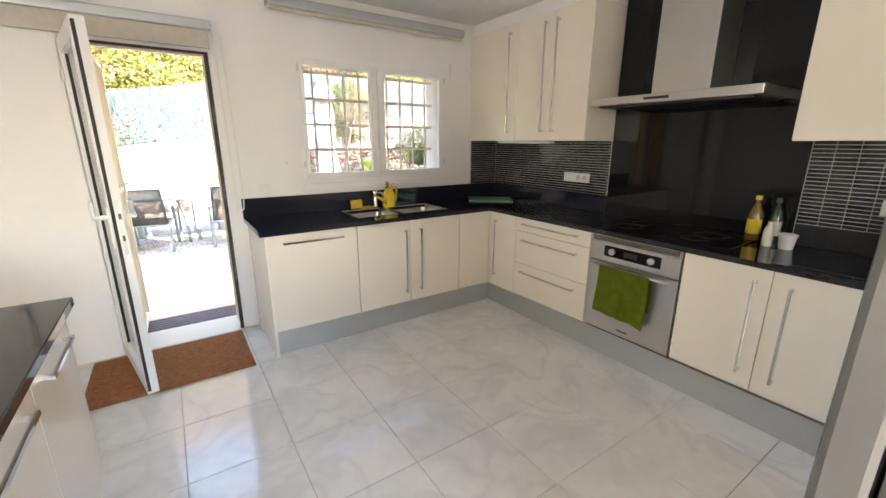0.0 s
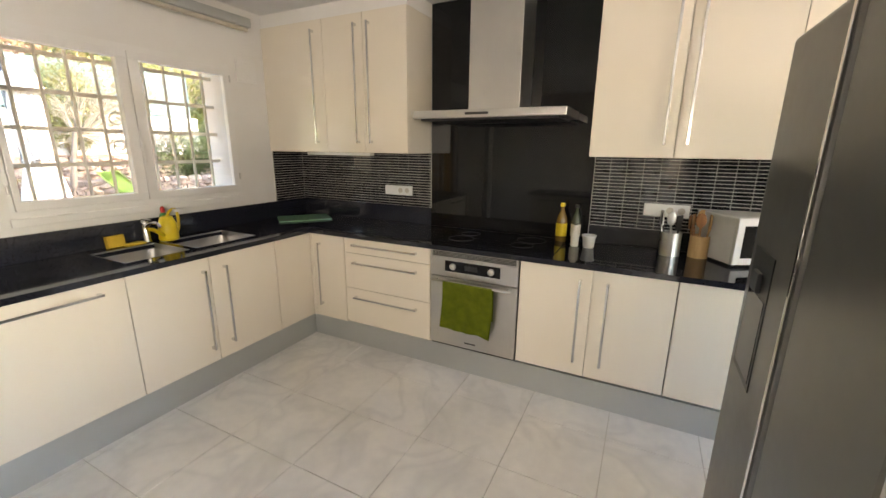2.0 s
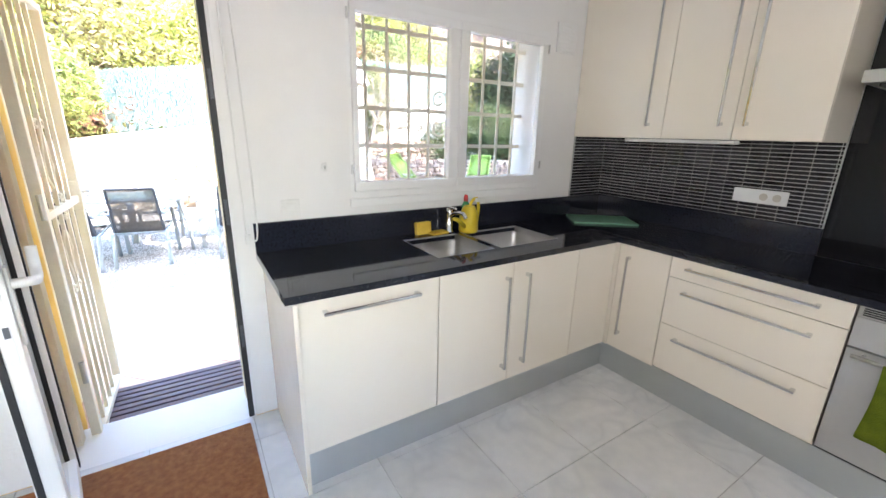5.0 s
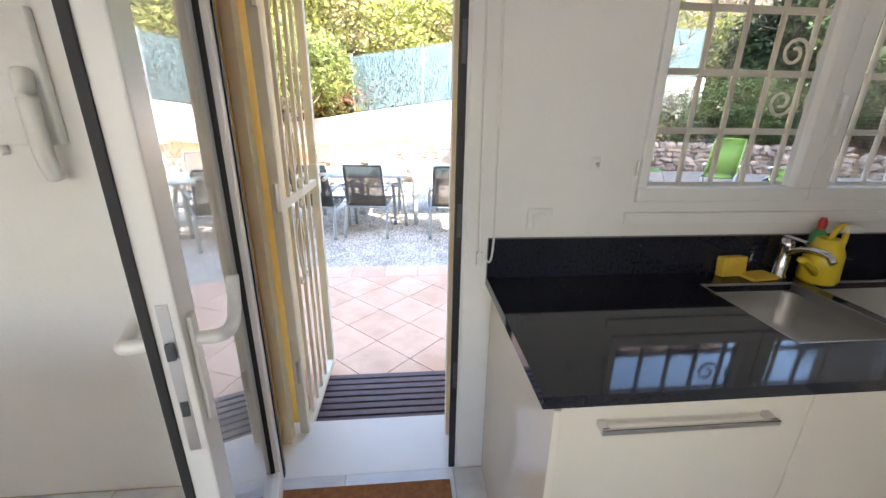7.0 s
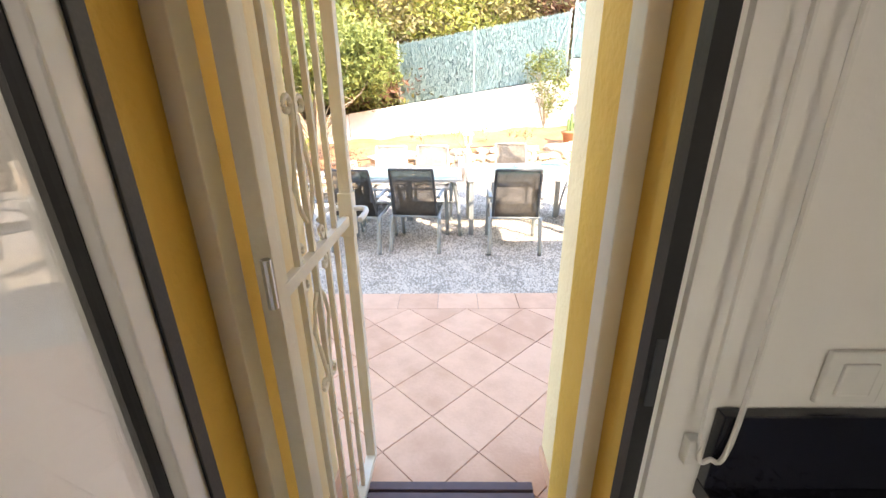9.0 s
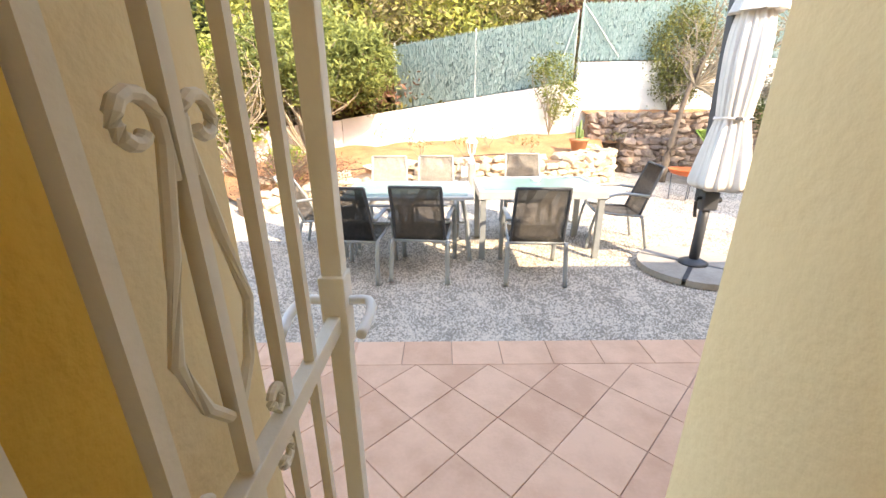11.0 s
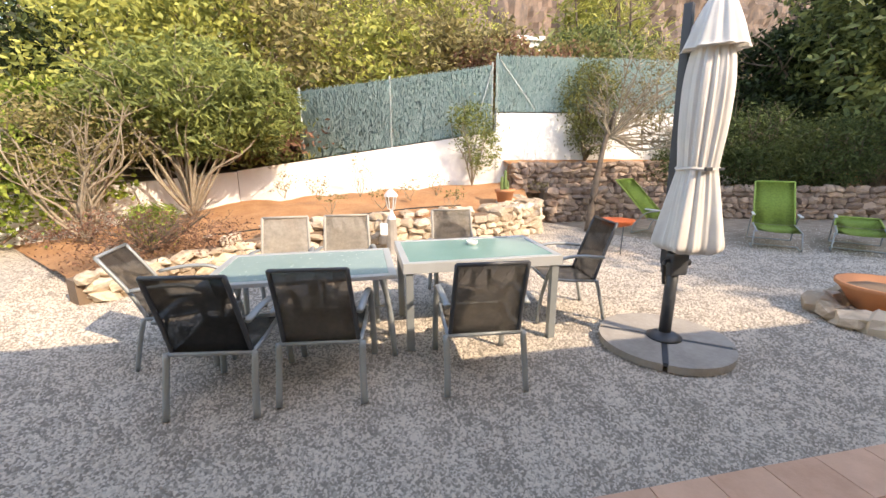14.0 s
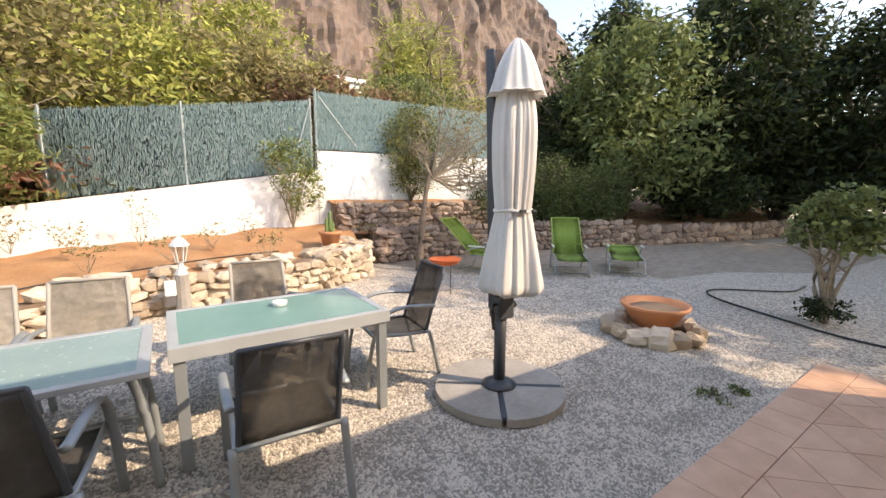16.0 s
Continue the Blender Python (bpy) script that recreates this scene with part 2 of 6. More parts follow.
def thing(name, label, category, at=None, group="", kind=""):
    """An Empty at the base of a thing, which parents its parts."""
    ob = new(name)
    ob.empty_display_size = 0.1
    if at is not None:
        ob.matrix_basis = at
    return tagged(ob, label, category, group, kind)


def box(bm, x0, y0, z0, x1, y1, z1, bevel=0.0, m=None):
    vs = bmesh.ops.create_cube(bm, size=1)["verts"]
    for v in vs:
        v.co = Vector(((x0 + x1) / 2 + v.co.x * (x1 - x0), (y0 + y1) / 2 + v.co.y * (y1 - y0), (z0 + z1) / 2 + v.co.z * (z1 - z0)))
    if bevel:
        edges = list({e for v in vs for e in v.link_edges})
        vs = list({v for f in bmesh.ops.bevel(bm, geom=edges, offset=bevel, segments=2, profile=0.6, affect="EDGES")["faces"] for v in f.verts} | {v for v in vs if v.is_valid})
    if m is not None:
        bmesh.ops.transform(bm, matrix=m, verts=vs)
    return bm


def boxes(*rows, bevel=0.0):
    bm = bmesh.new()
    for r in rows:
        box(bm, *r, bevel=bevel)
    return bm


def tube(bm, pts, r, seg=8, flat=1.0, taper=1.0):
    """A round bar along a line of points. flat squeezes it across, taper thins its end."""
    pts = [Vector(p) for p in pts]
    rings, up = [], Vector((0, 0, 1))
    for i, p in enumerate(pts):
        d = (pts[min(i + 1, len(pts) - 1)] - pts[max(i - 1, 0)]).normalized()
        side = d.cross(up)
        if side.length < 0.15:
            side = d.cross(Vector((0, 1, 0)))
        side.normalize()
        nrm = side.cross(d).normalized()
        k = r * (1 + (taper - 1) * i / max(1, len(pts) - 1))
        rings.append([bm.verts.new(p + side * math.cos(2 * math.pi * j / seg) * k * flat + nrm * math.sin(2 * math.pi * j / seg) * k) for j in range(seg)])
    for a, b in zip(rings, rings[1:]):
        for j in range(seg):
            bm.faces.new((a[j], a[(j + 1) % seg], b[(j + 1) % seg], b[j]))
    bm.faces.new(rings[0][::-1])
    bm.faces.new(rings[-1])
    return bm


def bar(pts, r, seg=8, flat=1.0, taper=1.0):
    return tube(bmesh.new(), pts, r, seg, flat, taper)


def lathe(bm, profile, seg=24, at=(0, 0, 0), wave=None):
    """A turned body from (radius, height) pairs."""
    rings = []
    for r, z in profile:
        ring = []
        for j in range(seg):
            a = 2 * math.pi * j / seg
            k = r * (wave(a, z) if wave else 1)
            ring.append(bm.verts.new((at[0] + math.cos(a) * k, at[1] + math.sin(a) * k, at[2] + z)))
        rings.append(ring)
    for a, b in zip(rings, rings[1:]):
        for j in range(seg):
            bm.faces.new((a[j], a[(j + 1) % seg], b[(j + 1) % seg], b[j]))
    bm.faces.new(rings[0][::-1])
    bm.faces.new(rings[-1])
    return bm


def turned(profile, seg=24, at=(0, 0, 0), wave=None):
    return lathe(bmesh.new(), profile, seg, at, wave)


def curve_pts(ctrl, n=8):
    """Points along a smooth line through the given ones."""
    c = [Vector(p) for p in ctrl]
    c = [c[0] * 2 - c[1]] + c + [c[-1] * 2 - c[-2]]
    out = []
    for i in range(1, len(c) - 2):
        p0, p1, p2, p3 = c[i - 1:i + 3]
        for k in range(n):
            t = k / n
            out.append(0.5 * (2 * p1 + (p2 - p0) * t + (2 * p0 - 5 * p1 + 4 * p2 - p3) * t * t + (3 * p1 - p0 - 3 * p2 + p3) * t ** 3))
    return out + [c[-2]]


def structure(name, bm, mat, label, category, smooth=False):
    return tagged(link_mesh(name, bm, mat, smooth=smooth), label, category, kind="structure")


# ---- the house ----
CEIL, WT = 2.58, 0.26
structure("wall_north", boxes((-2.7, 0, 0, -0.77, 0.085, CEIL), (0.03, 0, 0, 0.61, 0.085, CEIL), (-0.77, 0, 2.12, 0.03, 0.085, CEIL), (0.61, 0, 0, 2.0, 0.085, 1.15), (0.61, 0, 2.15, 2.0, 0.085, CEIL), (2.0, 0, 0, 3.0, 0.085, CEIL)), M_PLASTER, "white plastered kitchen wall with a door and a window", "wall")
structure("wall_east", boxes((2.70, -6.2, 0, 3.0, 0, CEIL)), M_PLASTER, "white plastered wall behind the worktop", "wall")
# west and south walls are unseen; their openings are added for the fill lamps
structure("wall_west", boxes((-3.0, -6.2, 0, -2.7, -5.0, CEIL), (-3.0, -3.4, 0, -2.7, 0.085, CEIL), (-3.0, -5.0, 0, -2.7, -3.4, 0.95), (-3.0, -5.0, 2.15, -2.7, -3.4, CEIL)), M_PLASTER, "plain white plastered wall, unseen, with an opening added for fill light", "wall")
structure("wall_south", boxes((-2.7, -6.2, 0, -0.9, -6.0, CEIL), (0.9, -6.2, 0, 2.7, -6.0, CEIL), (-0.9, -6.2, 0, 0.9, -6.0, 0.9), (-0.9, -6.2, 2.1, 0.9, -6.0, CEIL)), M_PLASTER, "plain white plastered wall, unseen, with an opening added for fill light", "wall")
structure("ceiling", boxes((-3.0, -6.2, CEIL, 3.0, 0.085, CEIL + 0.2)), M_CEIL, "white painted ceiling", "ceiling")
floor = structure("floor", boxes((-2.7, -6.0, -0.12, 2.7, 0.0, -0.006)), M_GROUT, "white marbled ceramic tile floor", "floor")
structure("door_sill", boxes((-0.77, 0.0, -0.1, 0.03, 0.33, -0.004), bevel=0.004), M_PVC, "white stone door sill", "sill")
# thick outer wall, piers and porch roof
structure("facade", boxes((-9, 0.086, -0.12, -0.765, 0.50, 2.5), (0.035, 0.086, -0.12, 0.61, 0.50, 2.5), (-0.765, 0.086, 2.13, 0.035, 0.50, 2.5), (0.61, 0.086, -0.12, 2.0, 0.30, 1.12), (0.61, 0.086, 2.17, 2.0, 0.30, 2.5), (2.0, 0.086, -0.12, 6, 0.30, 2.5)), M_YELLOW, "ochre rendered outer wall of the house", "facade")
structure("pier_left", boxes((-1.75, 0.502, -0.12, -0.80, 0.82, 2.5)), M_CREAM_WALL, "cream rendered pier beside the door", "wall")
structure("pier_right", boxes((0.132, 0.502, -0.12, 0.60, 0.95, 2.5)), M_CREAM_WALL, "cream rendered pier beside the door", "wall")
structure("baseboard", boxes((-1.76, 0.50, -0.11, -0.792, 0.83, -0.03), (0.124, 0.50, -0.11, 0.61, 0.96, -0.03), (0.027, 0.27, -0.11, 0.123, 0.508, -0.03), bevel=0.002), M_TERRA, "terracotta skirting tiles along the porch walls", "skirting")
structure("house_wall_far", boxes((-9.0, -6.2, -0.12, -3.0, 0.085, 2.5), (3.0, -6.2, -0.12, 6.0, 0.085, 2.5)), M_CREAM_WALL, "cream rendered outer house walls", "wall")
# roof is out of view; its high third box is added to shape the yard's shadow
structure("roof", boxes((-9.3, -6.5, 2.785, 6.3, 0.98, 2.86), (-9.3, 0.09, 2.502, 6.3, 0.96, 2.783), (-9.3, -6.5, 2.862, 2.4, 0.96, 3.75)), M_CREAM_WALL, "cream rendered porch roof slab with a raised block added for shade", "roof")

# ---- kitchen ----
def bar_handle(parent, p, length, upright=True):
    """A slim bar handle on two studs in front of a door, p its middle."""
    x, z = p
    bm = bmesh.new()
    h = length / 2
    if upright:
        box(bm, x - 0.007, -0.036, z - h, x + 0.007, -0.026, z + h, 0.003)
        for s in (-1, 1):
            box(bm, x - 0.008, -0.03, z + s * (h - 0.012) - 0.009, x + 0.008, 0.001, z + s * (h - 0.012) + 0.009, 0.002)
    else:
        box(bm, x - h, -0.036, z - 0.007, x + h, -0.026, z + 0.007, 0.003)
        for s in (-1, 1):
            box(bm, x + s * (h - 0.012) - 0.009, -0.03, z - 0.008, x + s * (h - 0.012) + 0.009, 0.001, z + 0.008, 0.002)
    return part("handle", bm, M_CHROME, parent, "satin chrome bar handle")


def cabinet(at, width, depth, z0, z1, fronts, label, name="base_cabinet", group="", category="cabinet"):
    """Body and fronts; fronts are (x0, z0, x1, z1, handle) with handle None or (x, z, length, upright)."""
    root = thing(name, label, category, at, group)
    part("body", boxes((0.002, 0.021, z0, width - 0.002, depth, z1), bevel=0.002), M_CAB, root)
    for x0, a, x1, b, handle in fronts:
        front = part("drawer" if (handle and not handle[3]) else "door", boxes((x0 + 0.002, 0, a + 0.002, x1 - 0.002, 0.019, b - 0.002), bevel=0.0025), M_CAB, root)
        if handle:
            bar_handle(front, handle[:2], handle[2], handle[3])
    return root


def north(x):
    return pose(x, -0.635, 0)


def east(y, x=2.09):
    return pose(x, y, 0, 0, 0, -90)


GB = "base cabinets"
cabinet(north(0.155), 0.63, 0.61, 0.18, 0.878, [(0, 0.18, 0.63, 0.878, (0.306, 0.818, 0.43, False))], "cream gloss dishwasher front beside the garden door", "dishwasher", category="dishwasher")
cabinet(north(0.787), 0.953, 0.61, 0.18, 0.70, [(0, 0.18, 0.453, 0.878, (0.405, 0.54, 0.53, True)), (0.453, 0.18, 0.953, 0.878, (0.545, 0.54, 0.53, True))], "cream gloss sink cabinet with two doors", group=GB)
cabinet(north(1.742), 0.345, 0.61, 0.18, 0.878, [(0, 0.18, 0.345, 0.878, None)], "cream gloss blind corner cabinet", group=GB)
cabinet(east(-0.66), 0.318, 0.58, 0.18, 0.878, [(0, 0.18, 0.318, 0.878, (0.075, 0.55, 0.52, True))], "narrow cream gloss corner cabinet with one door", group=GB)
cabinet(east(-0.98), 0.75, 0.58, 0.18, 0.878, [(0, 0.20, 0.75, 0.478, (0.37, 0.41, 0.56, False)), (0, 0.478, 0.75, 0.76, (0.37, 0.69, 0.56, False)), (0, 0.76, 0.75, 0.878, (0.37, 0.828, 0.56, False))], "cream gloss drawer unit with three drawers", group=GB)
cabinet(east(-2.362), 0.85, 0.58, 0.20, 0.878, [(0, 0.20, 0.425, 0.878, (0.36, 0.555, 0.52, True)), (0.425, 0.20, 0.85, 0.878, (0.51, 0.555, 0.52, True))], "cream gloss base cabinet with two doors", group=GB)
cabinet(east(-3.214), 0.45, 0.58, 0.20, 0.878, [(0, 0.20, 0.45, 0.878, None)], "cream gloss base cabinet beside the fridge", group=GB)
tagged(link_mesh("corner_post", boxes((2.088, -0.659, 0.18, 2.108, -0.60, 0.878)), M_CAB), "cream corner post between the cabinet runs", "panel")
tagged(link_mesh("end_panel", boxes((0.135, -0.66, 0.0, 0.153, -0.002, 0.878), bevel=0.002), M_CAB), "cream end panel of the worktop run", "panel")
tagged(link_mesh("plinth", boxes((0.154, -0.615, 0.0, 2.13, -0.595, 0.178), (2.11, -3.66, 0.0, 2.13, -0.616, 0.178)), M_PLINTH), "brushed aluminium plinth under the cabinets", "plinth", kind="structure")

# worktop with two sink cut-outs
SX = (0.86, 1.215, 1.26, 1.70)
SY0, SY1 = -0.50, -0.12
worktop = thing("worktop", "polished black granite L-shaped worktop with upstand", "worktop")
bm = bmesh.new()
gx = [0.11, SX[0], SX[1], SX[2], SX[3], 2.07, 2.698]
gy = [-3.67, -0.655, SY0, SY1, -0.002]
cell = {(i, j) for i in range(6) for j in range(4) if (j > 0 or i == 5) and not (j == 2 and i in (1, 3))}
grid = {}
for i, j in cell:
    for z in (0.88, 0.912):
        for p in ((i, j), (i + 1, j), (i + 1, j + 1), (i, j + 1)):
            if (*p, z) not in grid:
                grid[(*p, z)] = bm.verts.new((gx[p[0]], gy[p[1]], z))
for i, j in sorted(cell):
    ring = [(i, j), (i + 1, j), (i + 1, j + 1), (i, j + 1)]
    bm.faces.new([grid[(*p, 0.912)] for p in ring])
    bm.faces.new([grid[(*p, 0.88)] for p in ring[::-1]])
    for k, other in enumerate(((i, j - 1), (i + 1, j), (i, j + 1), (i - 1, j))):
        if other not in cell:
            p, q = ring[k], ring[(k + 1) % 4]
            bm.faces.new([grid[(*p, 0.88)], grid[(*q, 0.88)], grid[(*q, 0.912)], grid[(*p, 0.912)]])
part("slab", bm, M_GRANITE, worktop)
part("upstand", boxes((0.11, -0.022, 0.9125, 2.34, -0.002, 1.06), (2.34, -0.022, 0.9125, 2.698, -0.002, 1.06), (2.678, -1.42, 0.9125, 2.698, -0.023, 1.06), bevel=0.002), M_GRANITE, worktop)


def basin(x0, x1):
    root = thing("sink_bowl", "stainless steel undermount sink bowl", "sink", group="sink bowls")
    bm = bmesh.new()
    levels = [(0.0, 0.88), (0.006, 0.76), (0.03, 0.735), (0.1, 0.733)]
    rings = []
    for inset, z in levels:
        ring = []
        a, b, c, d = x0 + inset, x1 - inset, SY0 + inset, SY1 - inset
        r = 0.06
        for cx, cy, s in ((b - r, d - r, 0), (a + r, d - r, 90), (a + r, c + r, 180), (b - r, c + r, 270)):
            for k in range(5):
                t = radians(s + 22.5 * k)
                ring.append(bm.verts.new((cx + r * math.cos(t), cy + r * math.sin(t), z)))
        rings.append(ring)
    for a, b in zip(rings, rings[1:]):
        for j in range(20):
            bm.faces.new((b[j], b[(j + 1) % 20], a[(j + 1) % 20], a[j]))
    bm.faces.new(rings[-1])
    part("bowl", bm, M_STEEL, root, smooth=True)
    rim = bmesh.new()
    box(rim, x0 - 0.0, SY0, 0.905, x1, SY0 + 0.004, 0.9135)
    box(rim, x0 - 0.0, SY1 - 0.004, 0.905, x1, SY1, 0.9135)
    box(rim, x0, SY0 + 0.004, 0.88, x0 + 0.004, SY1 - 0.004, 0.9135)
    box(rim, x1 - 0.004, SY0 + 0.004, 0.88, x1, SY1 - 0.004, 0.9135)
    part("rim", rim, M_STEEL, root)
    part("drain", turned([(0.04, 0), (0.042, 0.004), (0.02, 0.006)], 16, ((x0 + x1) / 2, (SY0 + SY1) / 2, 0.7335)), M_CHROME, root)


basin(SX[0], SX[1])
basin(SX[2], SX[3])
tap = thing("tap", "chrome mixer tap behind the sink", "tap", pose(1.20, -0.075, 0.912))
part("body", turned([(0.026, 0), (0.026, 0.01), (0.021, 0.015), (0.021, 0.12), (0.023, 0.13), (0.018, 0.15)], 16), M_CHROME, tap, smooth=True)
part("spout", bar(curve_pts([(0, 0, 0.09), (0, -0.06, 0.13), (0, -0.14, 0.14), (0, -0.17, 0.12)]), 0.012, 10), M_CHROME, tap, smooth=True)
part("lever", boxes((-0.009, -0.07, 0.15, 0.009, 0.015, 0.162), bevel=0.004), M_CHROME, tap)

# oven
oven = thing("oven", "stainless steel built-in oven with black controls", "oven", east(-1.733))
part("body", boxes((0.004, 0.021, 0.18, 0.62, 0.57, 0.876)), M_DARK, oven)
vent = part("top_grille", boxes((0.004, 0.0, 0.83, 0.62, 0.02, 0.876)), M_STEEL, oven)
for k in range(4):
    part("slat", boxes((0.02, -0.004, 0.838 + k * 0.009, 0.604, 0.001, 0.843 + k * 0.009)), M_DARK, vent)
panel = part("control_panel", boxes((0.004, -0.004, 0.70, 0.62, 0.02, 0.829), bevel=0.002), M_STEEL, oven)
part("display", boxes((0.115, -0.0065, 0.738, 0.505, -0.002, 0.812), bevel=0.001), M_BLACKGLASS, panel, "black glass control strip")
for x in (0.175, 0.445):
    part("knob", turned([(0.022, 0), (0.022, 0.012), (0.018, 0.016)], 18), M_STEEL, panel, smooth=True).matrix_basis = pose(x, -0.0066, 0.775, 90)
part("clock_window", boxes((0.26, -0.0075, 0.758, 0.35, -0.0064, 0.792)), M_DARK, panel)
odoor = part("oven_door", boxes((0.004, -0.004, 0.20, 0.62, 0.02, 0.692), bevel=0.003), M_STEEL, oven)
bm = bar([(0.03, -0.045, 0.675), (0.59, -0.045, 0.675)], 0.009, 10)
for x in (0.06, 0.56):
    tube(bm, [(x, -0.045, 0.675), (x, -0.003, 0.675)], 0.007, 8)
part("handle", bm, M_STEEL, odoor, "steel bar handle", smooth=True)
part("maker_mark", boxes((0.27, -0.0052, 0.235, 0.35, -0.0041, 0.243)), M_DARK, odoor)


def cloth(x0, x1, z0, z1, seed):
    """A folded towel that hangs over a rail at local y -0.045."""
    bm = bmesh.new()
    nx, nz = 22, 18
    rows = []
    for i in range(nz + 1):
        row = []
        for j in range(nx + 1):
            u, v = j / nx, i / nz
            x = x0 + (x1 - x0) * u + 0.012 * math.sin(v * 3 + seed) * v
            z = z1 + 0.004 - (z1 - z0) * v * (1 - 0.09 * (1 - u) + 0.03 * math.sin(u * 7))
            y = -0.062 - 0.012 * v * (0.5 + math.sin(u * 9 + v * 2.5) + 0.4 * math.sin(u * 21 + seed))
            row.append(bm.verts.new((x, y, z)))
        rows.append(row)
    back = [bm.verts.new((v.co.x, -0.03, v.co.z - 0.01)) for v in rows[0]]
    tail = [bm.verts.new((v.co.x, -0.022, v.co.z - 0.24)) for v in rows[0]]
    rows = [tail, back] + rows
    for a, b in zip(rows, rows[1:]):
        for j in range(nx):
            bm.faces.new((a[j], a[j + 1], b[j + 1], b[j]))
    bmesh.ops.solidify(bm, geom=bm.faces[:], thickness=0.004)
    return bm


towel = tagged(link_mesh("towel", cloth(0.125, 0.475, 0.325, 0.68, 1.3), M_GREEN_CLOTH, smooth=True), "olive green towel hanging over the oven handle", "towel")
towel.matrix_basis = east(-1.733)

# hob, black glass wall, hood
hob = thing("hob", "black glass ceramic hob in the worktop", "hob")
part("glass", boxes((2.19, -2.54, 0.9125, 2.63, -1.66, 0.918), bevel=0.002), M_BLACKGLASS, hob)
for cx, cy, r in ((2.32, -1.86, 0.09), (2.50, -1.86, 0.07), (2.32, -2.3, 0.075), (2.50, -2.32, 0.10)):
    bm = bmesh.new()
    bmesh.ops.create_circle(bm, segments=40, radius=r)
    tube(bm, [(r * math.cos(a * 0.1571), r * math.sin(a * 0.1571), 0) for a in range(41)], 0.0012, 4)
    part("zone_ring", bm, M_ANTH, hob).matrix_basis = pose(cx, cy, 0.9185)
tagged(link_mesh("splash_panel", boxes((2.684, -2.668, 0.914, 2.698, -1.422, CEIL - 0.002), bevel=0.001), M_BLACKGLASS), "glossy black glass splash panel behind the hob", "panel")
hood = thing("cooker_hood", "stainless steel chimney cooker hood", "cooker hood")
bm = bmesh.new()
box(bm, 2.24, -2.54, 1.735, 2.682, -1.51, 1.785, 0.004)
part("canopy", bm, M_STEEL, hood)
part("filter", boxes((2.27, -2.49, 1.722, 2.66, -1.56, 1.735)), M_DARK, hood)
part("chimney", boxes((2.40, -2.21, 1.785, 2.682, -1.855, CEIL - 0.003), bevel=0.003), M_STEEL, hood)
part("switch_strip", boxes((2.2385, -2.06, 1.752, 2.2405, -1.90, 1.768)), M_DARK, hood)

# wall cabinets
GW = "wall cabinets"
UD = 0.365
cabinet(east(-0.003, 2.325), 1.415, UD, 1.50, 2.48, [(0.0, 1.50, 0.66, 2.48, (0.57, 1.99, 0.84, True)), (0.66, 1.50, 1.04, 2.48, (0.98, 1.99, 0.84, True)), (1.04, 1.50, 1.415, 2.48, (1.10, 1.99, 0.84, True))], "cream gloss wall cabinet with three tall doors", "wall_cabinet", GW)
cabinet(east(-2.67, 2.325), 1.35, UD, 1.50, 2.48, [(0.0, 1.50, 0.44, 2.48, (0.385, 1.99, 0.84, True)), (0.44, 1.50, 0.90, 2.48, (0.495, 1.99, 0.84, True)), (0.90, 1.50, 1.35, 2.48, (1.28, 1.99, 0.84, True))], "cream gloss wall cabinet with three tall doors beside the hood", "wall_cabinet", GW)
tagged(link_mesh("cabinet_cornice", boxes((2.34, -1.415, 2.482, 2.69, -0.004, CEIL - 0.002), (2.34, -4.0, 2.482, 2.69, -2.672, CEIL - 0.002)), M_PLASTER), "white filler above the wall cabinets", "filler", kind="structure")
strip = thing("under_cabinet_light", "slim white strip light under the wall cabinet", "light")
part("housing", boxes((2.36, -1.05, 1.478, 2.42, -0.40, 1.498), bevel=0.004), M_PLASTIC, strip)

# fridge
fridge = thing("fridge", "dark steel side-by-side fridge with water dispenser", "fridge", pose(1.34, -3.33, 0, 0, 0, 180))
part("body", boxes((0.0, 0.07, 0.03, 0.92, 0.78, 1.86), bevel=0.006), M_FRIDGE, fridge)
d1 = part("door", boxes((0.002, 0.0, 0.06, 0.440, 0.065, 1.855), bevel=0.012), M_FRIDGE, fridge)
d2 = part("door", boxes((0.470, 0.0, 0.06, 0.918, 0.065, 1.855), bevel=0.012), M_FRIDGE, fridge)
part("door_gap", boxes((0.442, 0.012, 0.06, 0.468, 0.069, 1.85)), M_GASKET, fridge, "black gap between the fridge doors")
disp = part("dispenser", boxes((0.06, -0.003, 0.86, 0.27, 0.001, 1.26), bevel=0.001), M_DARK, d1)
part("dispenser_niche", boxes((0.075, -0.0045, 0.88, 0.255, -0.0032, 1.13)), M_BLACKGLASS, disp)
part("lever", boxes((0.13, -0.016, 1.14, 0.20, -0.003, 1.20), bevel=0.005), M_ANTH, disp)
for d, x in ((d1, 0.428),):
    part("handle", boxes((x - 0.006, -0.006, 0.07, x + 0.006, 0.0005, 1.845), bevel=0.002), M_CHROME, d, "slim chrome grip edge")
for x in (0.06, 0.86):
    part("foot", turned([(0.02, 0), (0.02, 0.03)], 10, (x, 0.12, 0)), M_DARK, fridge)

